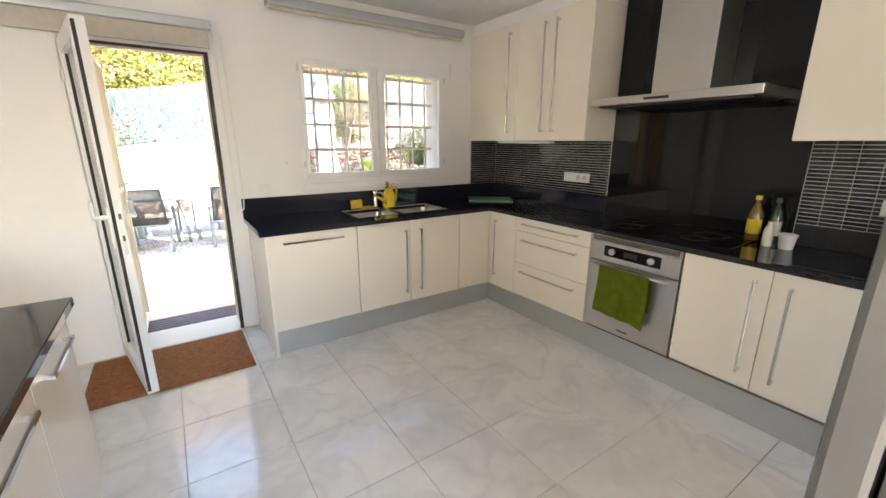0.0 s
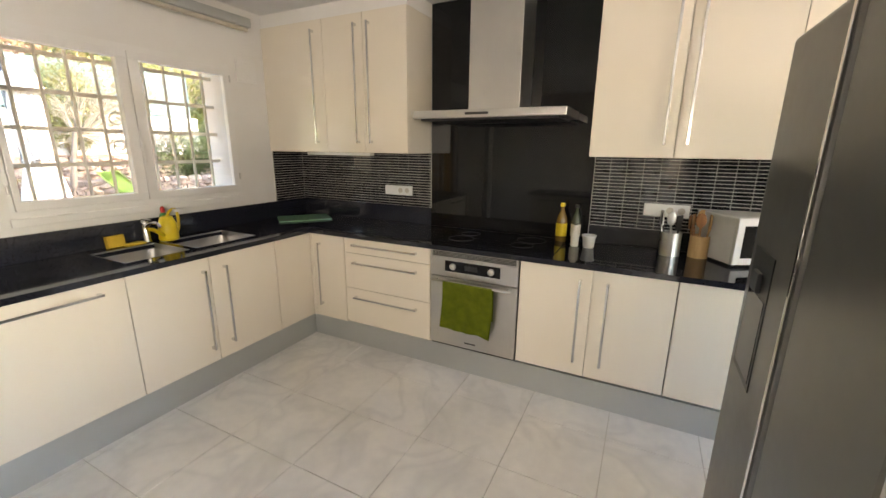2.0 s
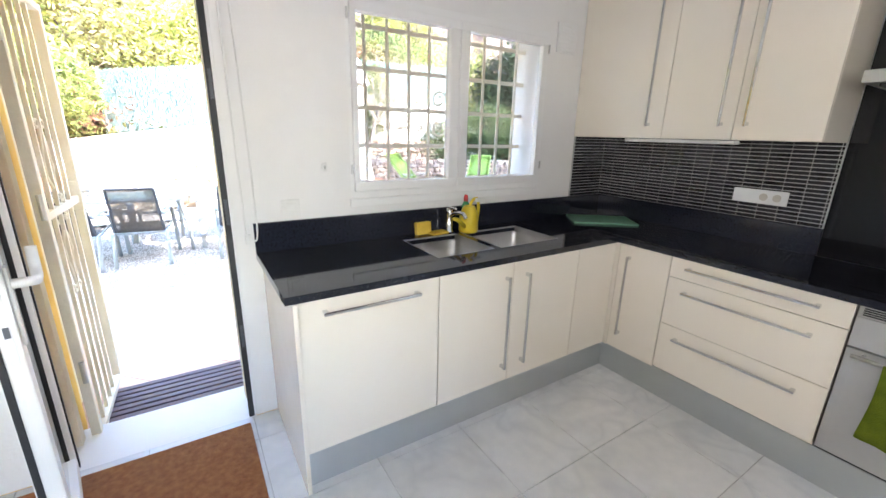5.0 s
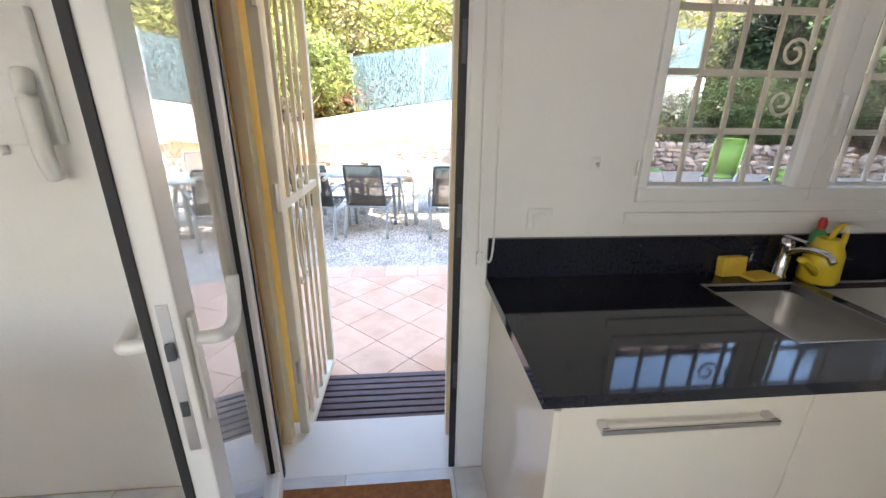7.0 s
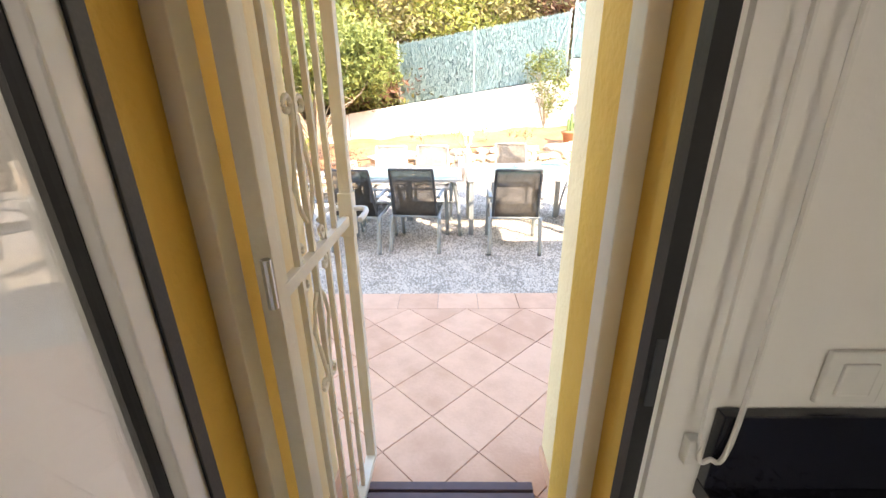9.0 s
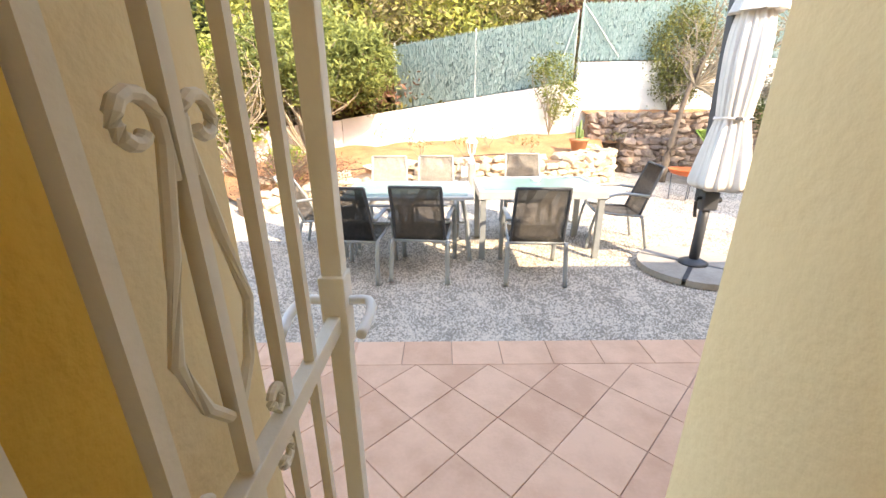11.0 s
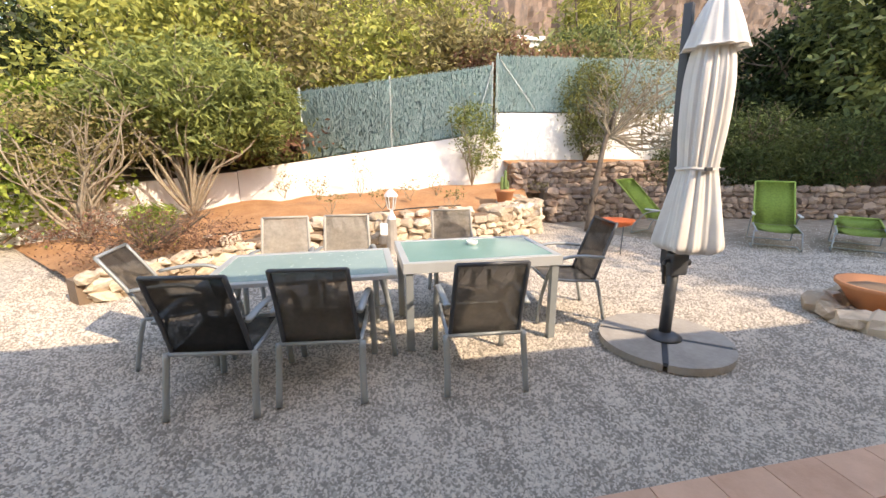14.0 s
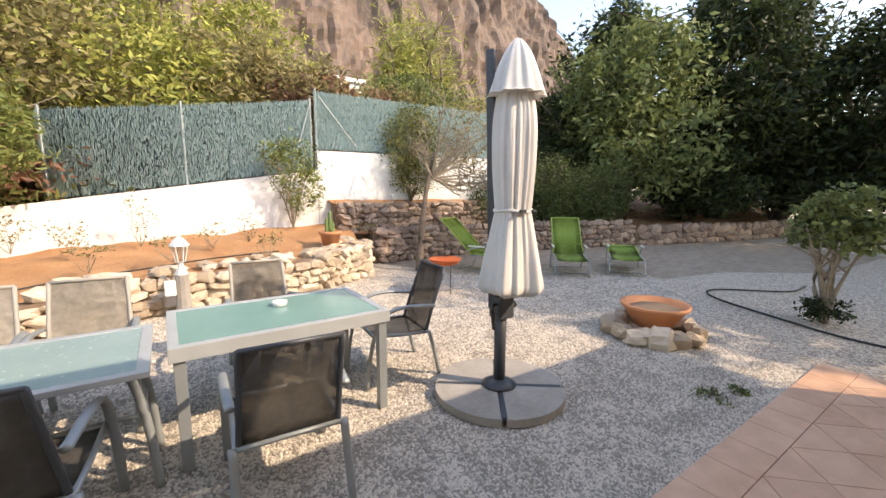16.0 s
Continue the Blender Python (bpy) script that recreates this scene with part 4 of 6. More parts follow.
part("plate", boxes((-0.12, -0.03, -0.18, 0.07, 0, 0.18), bevel=0.008), M_PLASTIC, ic)
part("handset", bar(curve_pts([(0.03, -0.045, 0.02), (0.045, -0.07, -0.05), (0.045, -0.07, -0.2), (0.04, -0.045, -0.27)]), 0.024, 10), M_PLASTIC, ic, smooth=True)
tb = thing("thermostat", "small white thermostat with grey dial on the wall", "thermostat", pose(-1.40, -0.002, 1.42))
part("case", boxes((-0.06, -0.03, -0.08, 0.06, 0, 0.08), bevel=0.006), M_PLASTIC, tb)
part("dial", boxes((-0.02, -0.034, -0.07, 0.04, -0.029, -0.035)), M_ANTH, tb)

WTZ = 0.912
M_OIL = material("cooking_oil", (0.17, 0.095, 0.02), None, 4, 0.15, coat=0.5)
M_DGREEN = material("dark_green_glass", (0.03, 0.05, 0.02), None, 4, 0.1, coat=0.5)
M_LABEL = material("pale_label", (0.66, 0.62, 0.52), None, 12, 0.6)
M_RED = material("red_cap", (0.5, 0.03, 0.03), None, 4, 0.4)
M_SOAP = material("green_soap", (0.06, 0.28, 0.10), None, 4, 0.2, coat=0.5)
M_SPONGE = material("yellow_sponge", (0.78, 0.52, 0.06), (0.66, 0.42, 0.04), 30, 0.95, bump=0.8, bump_scale=200)
M_BAMBOO = material("bamboo", (0.62, 0.40, 0.18), (0.50, 0.30, 0.12), 8, 0.5, stretch=(6, 6, 1))
M_WOOD = material("spoon_wood", (0.42, 0.20, 0.08), (0.30, 0.13, 0.05), 8, 0.6, stretch=(6, 6, 1))
M_BOARD = material("green_board", (0.16, 0.34, 0.22), None, 10, 0.4)


def bottle(at, r, h, body, cap, label, label_mat=None):
    root = thing("bottle", label, "bottle", at, "bottles beside the hob")
    part("body", turned([(r * 0.9, 0), (r, 0.008), (r, h * 0.55), (r * 0.8, h * 0.68), (r * 0.36, h * 0.82), (r * 0.34, h * 0.92)], 20), body, root, smooth=True)
    part("cap", turned([(r * 0.42, h * 0.915), (r * 0.42, h), (r * 0.38, h * 1.004)], 14), cap, root)
    if label_mat:
        part("wrapper", turned([(r * 1.01, h * 0.16), (r * 1.012, h * 0.17), (r * 1.012, h * 0.48), (r * 1.01, h * 0.49)], 20), label_mat, root, "paper label band", smooth=True)
    return root


bottle(pose(2.60, -2.50, WTZ), 0.038, 0.27, M_OIL, M_YELLOW_PL, "cooking oil bottle with yellow cap on the worktop", M_YELLOW_PL)
bottle(pose(2.64, -2.59, WTZ), 0.033, 0.26, M_DGREEN, M_DARK, "dark green olive oil bottle on the worktop", M_LABEL)
bottle(pose(2.50, -2.61, WTZ), 0.026, 0.155, M_LABEL, M_DGREEN, "small white spice bottle with dark cap")
cup = thing("white_cup", "small white ribbed plastic cup on the worktop", "cup", pose(2.50, -2.70, WTZ))
part("body", turned([(0.03, 0), (0.034, 0.004), (0.042, 0.075), (0.046, 0.077), (0.046, 0.085), (0.04, 0.084), (0.033, 0.01), (0.002, 0.008)], 24), M_PLASTIC, cup, smooth=True)


def holder(at, r, h, body, label, tools, seed):
    root = thing("utensil_holder", label, "utensil holder", at, "utensil holders")
    part("pot", turned([(r, 0), (r, h), (r * 0.94, h), (r * 0.93, 0.01), (0.002, 0.009)], 28), body, root, smooth=False)
    rnd = random.Random(seed)
    for kind, mt in tools:
        a, lean = rnd.uniform(0, 6.28), rnd.uniform(0.1, 0.22)
        d = Vector((math.cos(a) * lean, math.sin(a) * lean, 1)).normalized()
        p0 = Vector((math.cos(a), math.sin(a), 0)) * r * 0.4 + Vector((0, 0, 0.012))
        L = rnd.uniform(0.22, 0.30)
        bm = bar([p0, p0 + d * L * 0.7], 0.006, 6)
        if kind == "spoon":
            s = bmesh.ops.create_uvsphere(bm, u_segments=10, v_segments=7, radius=1)["verts"]
            bmesh.ops.transform(bm, matrix=Matrix.Translation(p0 + d * (L * 0.7 + 0.04)) @ pose(0, 0, 0, 0, 0, math.degrees(a)) @ Matrix.Diagonal((0.008, 0.028, 0.045, 1)), verts=s)
        else:
            box(bm, -0.004, -0.03, 0, 0.004, 0.03, 0.09, 0.003, Matrix.Translation(p0 + d * L * 0.68) @ pose(0, 0, 0, 0, 0, math.degrees(a) + 20))
        part("utensil", bm, mt, root)
    return root


holder(pose(2.55, -3.17, WTZ), 0.058, 0.145, M_STEEL, "perforated steel utensil holder with dark tools", [("spoon", M_DARK), ("spatula", M_DARK), ("spoon", M_STEEL), ("spatula", M_STEEL)], 3)
holder(pose(2.57, -3.325, WTZ), 0.054, 0.135, M_BAMBOO, "bamboo utensil holder full of wooden spoons", [("spoon", M_WOOD), ("spatula", M_BAMBOO), ("spoon", M_BAMBOO), ("spoon", M_WOOD), ("spatula", M_WOOD), ("spoon", M_WOOD)], 8)
mw = thing("microwave", "white microwave oven with dark window on the worktop", "microwave", pose(2.38, -3.47, WTZ, 0, 0, -60))
part("case", boxes((0.0, 0.02, 0.012, 0.47, 0.34, 0.28), bevel=0.008), M_PLASTIC, mw)
md = part("door", boxes((0.0, 0.0, 0.015, 0.34, 0.02, 0.278), bevel=0.006), M_PLASTIC, mw)
part("window", boxes((0.04, -0.002, 0.055, 0.30, 0.003, 0.235)), M_BLACKGLASS, md)
part("control_panel", boxes((0.343, 0.0, 0.015, 0.468, 0.02, 0.278), bevel=0.004), M_PLASTIC, mw)
for x in (0.04, 0.43):
    for y in (0.05, 0.30):
        part("foot", turned([(0.014, 0), (0.014, 0.013)], 8, (x, y, 0)), M_DARK, mw)

cb = tagged(link_mesh("chopping_board", boxes((-0.22, -0.15, 0, 0.22, 0.15, 0.012), bevel=0.004), M_BOARD), "green chopping board lying in the worktop corner", "chopping board")
cb.matrix_basis = pose(2.40, -0.27, WTZ + 0.001, 0, 0, -38)
s1 = tagged(link_mesh("sponge", boxes((-0.05, -0.018, 0, 0.05, 0.018, 0.075), bevel=0.006), M_SPONGE), "yellow sponge standing against the upstand", "sponge")
s1.matrix_basis = pose(1.03, -0.05, WTZ + 0.001, -6, 0, 4)
s2 = tagged(link_mesh("sponge_cloth", boxes((-0.06, -0.035, 0, 0.06, 0.035, 0.014), bevel=0.005), M_SPONGE), "yellow scouring cloth lying beside the tap", "sponge")
s2.matrix_basis = pose(1.12, -0.075, WTZ + 0.001, 0, 0, 8)
soap = thing("soap_bottle", "green washing-up liquid bottle with red cap", "bottle", pose(1.33, -0.06, WTZ))
part("body", turned([(0.028, 0), (0.032, 0.01), (0.03, 0.10), (0.024, 0.16), (0.012, 0.185)], 18), M_SOAP, soap, smooth=True)
part("cap", turned([(0.014, 0.184), (0.014, 0.21), (0.008, 0.225)], 12), M_RED, soap)
jug = thing("watering_can", "small yellow watering can beside the sink", "watering can", pose(1.32, -0.11, WTZ) @ Matrix.Scale(1.22, 4))
part("body", turned([(0.045, 0), (0.05, 0.01), (0.046, 0.09), (0.03, 0.13), (0.022, 0.135), (0.02, 0.12)], 20), M_YELLOW_PL, jug, smooth=True)
part("spout", bar([(-0.03, -0.02, 0.03), (-0.09, -0.03, 0.075), (-0.12, -0.04, 0.085)], 0.012, 8, taper=0.7), M_YELLOW_PL, jug, smooth=True)
part("handle", bar(curve_pts([(0.0, 0, 0.125), (0.03, 0.01, 0.16), (0.07, 0.02, 0.155), (0.07, 0.02, 0.06), (0.04, 0.01, 0.02)]), 0.008, 8), M_YELLOW_PL, jug, smooth=True)
part("nozzle", boxes((0.04, -0.01, 0.15, 0.09, 0.02, 0.168), bevel=0.004), M_PLASTIC, jug)

# slatted mat outside the sill
slat_mat = thing("slatted_doormat", "brown slatted plastic doormat outside the door", "doormat", pose(-0.70, 0.335, -0.106))
for k in range(9):
    part("slat", boxes((0, k * 0.052, 0.012, 0.755, k * 0.052 + 0.038, 0.034), bevel=0.003), M_MATSLAT, slat_mat)
for x in (0.06, 0.36, 0.68):
    part("batten", boxes((x, 0, 0, x + 0.03, 0.454, 0.0118)), M_MATSLAT, slat_mat)

# iron gate, opened against the pier
gate = thing("iron_gate", "open ivory painted iron gate with scrolls", "gate", pose(-0.68, 0.255, -0.05, 0, 0, 88.5))
GL = 0.66
part("gate_frame", boxes((0, -0.02, 0, 0.04, 0.02, 2.12), (GL - 0.04, -0.02, 0, GL, 0.02, 2.12), (0.04, -0.02, 0, GL - 0.04, 0.02, 0.035), (0.04, -0.02, 2.085, GL - 0.04, 0.02, 2.12), bevel=0.003), M_BARS, gate)
part("middle_rail", boxes((0.04, -0.012, 1.135, GL - 0.04, 0.012, 1.17), bevel=0.002), M_BARS, gate)
for k, x in enumerate((0.07, 0.165, 0.375, 0.475)):
    for z0, z1 in ((0.035, 1.135), (1.17, 2.085)):
        part("bar", boxes((x - 0.008, -0.008, z0, x + 0.008, 0.008, z1)), M_BARS, gate)
GC = 0.268


def strap(pts):
    """A slim iron strap bent in the plane of the gate."""
    return bar(pts, 0.0065, 8)


for z0, z1 in ((0.035, 1.135), (1.17, 2.085)):
    part("bar", boxes((GC - 0.008, -0.008, z0, GC + 0.008, 0.008, z1)), M_BARS, gate)
for zr, up in ((1.17, 1), (1.135, -1)):
    for f in (-1, 1):
        at = lambda dx, dz: (GC + f * dx, 0.0, zr + up * dz)
        part("diamond", strap([at(0.013, 0.36), at(0.036, 0.27), at(0.062, 0.185), at(0.04, 0.12), at(0.012, 0.085)]), M_BARS, gate)
        curl = [at(0.040 + 0.026 * (1 - 0.055 * k) * math.cos(3.0 - 0.5 * k), 0.375 + 0.026 * (1 - 0.055 * k) * math.sin(3.0 - 0.5 * k)) for k in range(12)]
        part("scroll", strap([at(0.012, 0.33)] + curl), M_BARS, gate)
        part("scroll", strap([at(0.078 + 0.022 * (1 - 0.055 * k) * math.cos(-1.5 + 0.5 * k), 0.03 + 0.022 * (1 - 0.055 * k) * math.sin(-1.5 + 0.5 * k)) for k in range(12)]), M_BARS, gate)
lock = part("lock_box", boxes((GL - 0.05, -0.025, 1.09, GL + 0.005, 0.025, 1.25), bevel=0.004), M_BARS, gate)
for s in (-1, 1):
    part("lever", bar(curve_pts([(GL - 0.02, s * 0.02, 1.19), (GL - 0.02, s * 0.06, 1.19), (GL - 0.06, s * 0.075, 1.188), (GL - 0.13, s * 0.07, 1.18)]), 0.010, 8), M_PVC, lock, smooth=True)
for z in (0.60, 1.66):
    bm = boxes((GL, -0.003, z - 0.02, GL + 0.012, 0.003, z + 0.02), (GL + 0.012, -0.003, z - 0.02, GL + 0.03, 0.003, z - 0.009), (GL + 0.012, -0.003, z + 0.009, GL + 0.03, 0.003, z + 0.02), (GL + 0.03, -0.003, z - 0.02, GL + 0.04, 0.003, z + 0.02))
    part("lug", bm, M_BARS, gate, "iron lug with a square eye")
for z in (0.35, 1.15, 1.85):
    part("hinge", turned([(0.011, 0), (0.011, 0.11)], 10, (-0.012, -0.012, z)), M_STEEL, gate)
gframe = tagged(link_mesh("gate_frame_posts", boxes((-0.764, 0.19, -0.004, -0.722, 0.25, 2.13), (-0.003, 0.19, -0.004, 0.034, 0.25, 2.13), (-0.722, 0.19, 2.085, -0.003, 0.25, 2.128), bevel=0.003), M_BARS), "ivory painted iron gate frame in the doorway", "gate frame", kind="structure")

# ---- garden: stone beds and walls ----
def stone_mesh(seed):
    bm = bmesh.new()
    bmesh.ops.create_cube(bm, size=1)
    bmesh.ops.bevel(bm, geom=bm.edges[:], offset=0.27, segments=1, affect="EDGES")
    rnd = random.Random(seed)
    for v in bm.verts:
        v.co += Vector([rnd.uniform(-0.12, 0.12) for _ in range(3)])
    me = bpy.data.meshes.new("stone")
    bm.to_mesh(me)
    bm.free()
    return me


STONES = [stone_mesh(k) for k in range(9)]
STONES_D = [m.copy() for m in STONES]
for m in STONES:
    m.materials.append(M_STONE)
for m in STONES_D:
    m.materials.append(M_STONE_D)


def along(line):
    """Lengths and a lookup along a broken line in plan."""
    pts = [Vector(p) for p in line]
    seg = [(b - a).length for a, b in zip(pts, pts[1:])]

    def at(s):
        for a, b, l in zip(pts, pts[1:], seg):
            if s <= l:
                return a + (b - a) * (s / l), (b - a).normalized()
            s -= l
        return pts[-1], (pts[-1] - pts[-2]).normalized()
    return sum(seg), at


def rubble_wall(name, label, line, z0, tops, stones, size, seed, depth=0.3):
    """A dry stone wall: an earth core with single stones set before it, in uneven courses."""
    total, at = along(line)
    rnd = random.Random(seed)
    bm = bmesh.new()
    n = 24
    rows = []
    for i in range(n + 1):
        p, d = at(total * i / n)
        nrm = Vector((-d.y, d.x))
        top = tops[0] + (tops[1] - tops[0]) * i / n
        q = p + nrm * 0.06
        w = p + nrm * depth
        rows.append([bm.verts.new((*a, z)) for a, z in ((q, z0 - 0.1), (q, top - 0.05), (w, top - 0.05), (w, z0 - 0.1))])
    for a, b in zip(rows, rows[1:]):
        for j in range(4):
            bm.faces.new((a[j], b[j], b[(j + 1) % 4], a[(j + 1) % 4]))
    bm.faces.new(rows[0]), bm.faces.new(rows[-1][::-1])
    bmesh.ops.recalc_face_normals(bm, faces=bm.faces)
    root = tagged(link_mesh(name, bm, M_MORTAR), label, "stone wall", kind="structure")
    z = z0
    count = 0
    while True:
        h = rnd.uniform(0.75, 1.3) * size * 0.62
        s = rnd.uniform(0, size * 0.6)
        placed = False
        while s < total:
            w = rnd.uniform(0.7, 1.7) * size
            top = tops[0] + (tops[1] - tops[0]) * s / total
            if z + h * 0.6 < top:
                p, d = at(min(total, s + w / 2))
                nrm = Vector((-d.y, d.x))
                c = p + nrm * (0.05 + rnd.uniform(-0.03, 0.03))
                ob = new("stone", rnd.choice(stones))
                ob.parent = root
                ob.matrix_basis = Matrix.Translation((c.x, c.y, z + h / 2 + rnd.uniform(-0.015, 0.015))) @ pose(0, 0, 0, rnd.uniform(-12, 12), rnd.uniform(-20, 20), math.degrees(math.atan2(d.y, d.x)) + rnd.uniform(-12, 12)) @ Matrix.Diagonal((w * 1.10, rnd.uniform(0.16, 0.27), h * rnd.uniform(1.0, 1.45), 1))
                placed = True
                count += 1
            s += w
        z += h
        if not placed or count > 320:
            break
    return root


BED = [(-3.35, 5.95), (-2.5, 6.9), (-1.5, 7.5), (0.0, 7.9), (1.9, 8.1), (3.1, 8.7), (3.45, 9.5)]
rubble_wall("bed_wall", "low pale stone wall of the raised flower bed", BED, -0.12, (0.20, 0.52), STONES, 0.185, 5)
rubble_wall("retaining_wall", "low brown rubble retaining wall", [(3.7, 9.75), (5.8, 9.85), (8.2, 9.4), (11.5, 8.4)], -0.12, (0.68, 0.62), STONES_D, 0.20, 6)
rubble_wall("retaining_wall_upper", "upper brown rubble retaining wall", [(3.0, 10.12), (5.5, 10.2), (8.5, 10.15)], 0.5, (1.22, 1.30), STONES_D, 0.19, 7, 0.2)
rubble_wall("retaining_wall_far", "far low rubble wall under the trees", [(11.6, 8.3), (15.5, 7.2), (20, 6.3)], -0.12, (0.42, 0.40), STONES_D, 0.30, 8)


def sheet_between(name, front, back, zf, zb, mat, label, category, lumps=0.05, n=40, m=10):
    _, fa = along(front)
    lf, _ = along(front)
    lb, ba = along(back)
    bm = bmesh.new()
    rows = []
    for i in range(n + 1):
        p, q = fa(lf * i / n)[0], ba(lb * i / n)[0]
        row = []
        for j in range(m + 1):
            t = j / m
            c = p + (q - p) * t
            z = zf(i / n) + (zb(i / n) - zf(i / n)) * t + lumps * noise.noise(Vector((c.x * 1.7, c.y * 1.7, 0)))
            row.append(bm.verts.new((c.x, c.y, z)))
        rows.append(row)
    for a, b in zip(rows, rows[1:]):
        for j in range(m):
            bm.faces.new((a[j], b[j], b[j + 1], a[j + 1]))
    return structure(name, bm, mat, label, category, smooth=True)


sheet_between("flower_bed", [(-3.3, 6.05), (-2.4, 7.05), (-1.4, 7.65), (0.0, 8.05), (1.9, 8.25), (3.0, 8.8), (3.3, 9.7)], [(-6.5, 9.55), (-2.9, 10.5), (0, 10.5), (3.4, 10.5)], lambda t: 0.02 + 0.42 * t, lambda t: -0.14 + 1.6 * t if t < 0.37 else 0.452 + 0.55 * (t - 0.37), M_SOIL, "dry red soil of the raised bed", "soil", 0.08)
sheet_between("terrace_bed", [(3.5, 9.9), (5.8, 10.0), (8.2, 9.6), (11.5, 8.6)], [(3.0, 10.3), (5.5, 10.4), (8.5, 10.4), (13.0, 10.6)], lambda t: 0.56, lambda t: 0.6, M_SOIL, "dry soil strip between the stone walls", "soil", 0.05)
sheet_between("terrace_bed_upper", [(3.0, 10.25), (5.5, 10.3), (8.5, 10.3)], [(2.9, 10.55), (5.5, 10.55), (9.5, 10.55)], lambda t: 1.2, lambda t: 1.3, M_SOIL, "dry soil strip under the white wall", "soil", 0.04)
sheet_between("woodland_floor", [(11.5, 8.6), (15.5, 7.5), (20, 6.6)], [(13, 22), (22, 20), (40, 16)], lambda t: 0.3, lambda t: 1.2, M_SOIL, "dark leaf-littered soil under the trees", "soil", 0.1)
sheet_between("slope_soil", [(-18, 10.78), (-8, 10.78), (7.8, 10.78)], [(-30, 44), (-8, 44), (8.0, 44)], lambda t: 0.99, lambda t: 10.95, M_MORTAR, "dark leaf litter on the wooded slope", "soil", 0.1)
sheet_between("bank_soil", [(-9.0, 9.12), (-2.9, 10.68)], [(-9.0, 10.9), (-2.9, 10.9)], lambda t: 0.40 + 0.4 * t, lambda t: 1.0, M_MORTAR, "dark earth bank behind the low wall", "soil", 0.05, 20, 4)
# earth showing through thin gravel; its dark tone also carries the trees' shade
M_EARTH = material("trodden_earth", (0.42, 0.34, 0.26), (0.24, 0.185, 0.14), 6, 0.97, bump=0.9, bump_scale=60, fine=0.8, world_size=True)
sheet_between("bare_earth", [(4.6, 7.9), (5.4, 6.9), (6.6, 6.6), (7.6, 5.4), (9.2, 5.1), (11, 3.8), (15, 3.6)], [(3.9, 9.7), (5.8, 9.8), (8.2, 9.35), (11.5, 8.4), (16, 7.1)], lambda t: -0.1215, lambda t: -0.1205, M_EARTH, "bare trodden earth under thin gravel, darkened for tree shade", "soil", 0.0)
rnd = random.Random(11)
_, bed_at = along(BED)
for k in range(34):
    p, d = bed_at(rnd.uniform(0.5, 8.2))
    nrm = Vector((-d.y, d.x))
    q = p + nrm * rnd.uniform(0.1, 0.75)
    s = rnd.uniform(0.12, 0.3)
    ob = tagged(new("bed_stone", rnd.choice(STONES)), "pale rough stone lying on the raised bed", "stone", "stones on the bed")
    ob.matrix_basis = Matrix.Translation((q.x, q.y, 0.30 + 0.17 * (q.x + 2) / 5)) @ pose(0, 0, 0, rnd.uniform(-15, 15), rnd.uniform(-15, 15), rnd.uniform(0, 360)) @ Matrix.Diagonal((s * 1.3, s, s * 0.6, 1))

# ---- fence ----
M_FENCE = material("green_fence_screen", (0.54, 0.63, 0.57), (0.30, 0.43, 0.38), 14, 0.8, stretch=(3, 3, 0.6), fine=0.6, vary=0.9)
M_FENCE_B = material("green_netting", (0.30, 0.42, 0.38), (0.20, 0.31, 0.28), 3, 0.85, fine=0.5)
M_GALV = material("galvanised_steel", (0.42, 0.44, 0.43), None, 8, 0.5, metal=0.5)


def fence(x0, x1, zb0, zb1, zt0, zt1, posts, seed, label):
    root = thing("screen_fence", label, "fence", pose(0, 10.62, 0), "fence runs")
    for x in posts:
        t = (x - x0) / (x1 - x0)
        part("post", bar([(x, 0.03, zb0 + (zb1 - zb0) * t - 0.3), (x, 0.03, zt0 + (zt1 - zt0) * t + 0.06)], 0.022, 8), M_GALV, root)
    rnd2 = np.random.RandomState(seed)
    n = int((x1 - x0) * 5200)
    verts, faces = [], []
    for k in range(n):
        x = x0 + (x1 - x0) * rnd2.rand()
        t = (x - x0) / (x1 - x0)
        lo, hi = zb0 + (zb1 - zb0) * t, zt0 + (zt1 - zt0) * t
        a = lo + (hi - lo) * rnd2.rand()
        b = min(hi + rnd2.uniform(-0.05, 0.03), a + rnd2.uniform(0.02, 0.09))
        w, dx, y = rnd2.uniform(0.003, 0.008), rnd2.uniform(-0.008, 0.008), rnd2.uniform(0.012, 0.02)
        i = len(verts)
        verts += [(x, y, a), (x + w, y - 0.006, a), (x + w + dx, y - 0.006, b), (x + dx, y, b)]
        faces.append((i, i + 1, i + 2, i + 3))
    me = bpy.data.meshes.new("screen")
    me.from_pydata(verts, [], faces)
    me.materials.append(M_FENCE)
    ob = new("screen", me)
    ob.parent = root
    ob["kind"] = "stuff"
    bm = bmesh.new()
    for t0, t1 in ((0.0, 1.0),):
        v = [bm.verts.new((x0 + (x1 - x0) * t, y, z)) for t, y, z in ((t0, 0.022, zb0 + (zb1 - zb0) * t0), (t1, 0.022, zb0 + (zb1 - zb0) * t1), (t1, 0.022, zt0 + (zt1 - zt0) * t1 - 0.02), (t0, 0.022, zt0 + (zt1 - zt0) * t0 - 0.02))]
        bm.faces.new(v)
    bmesh.ops.solidify(bm, geom=bm.faces[:], thickness=0.004)
    part("backing", bm, M_FENCE_B, root, "green plastic netting")
    return root


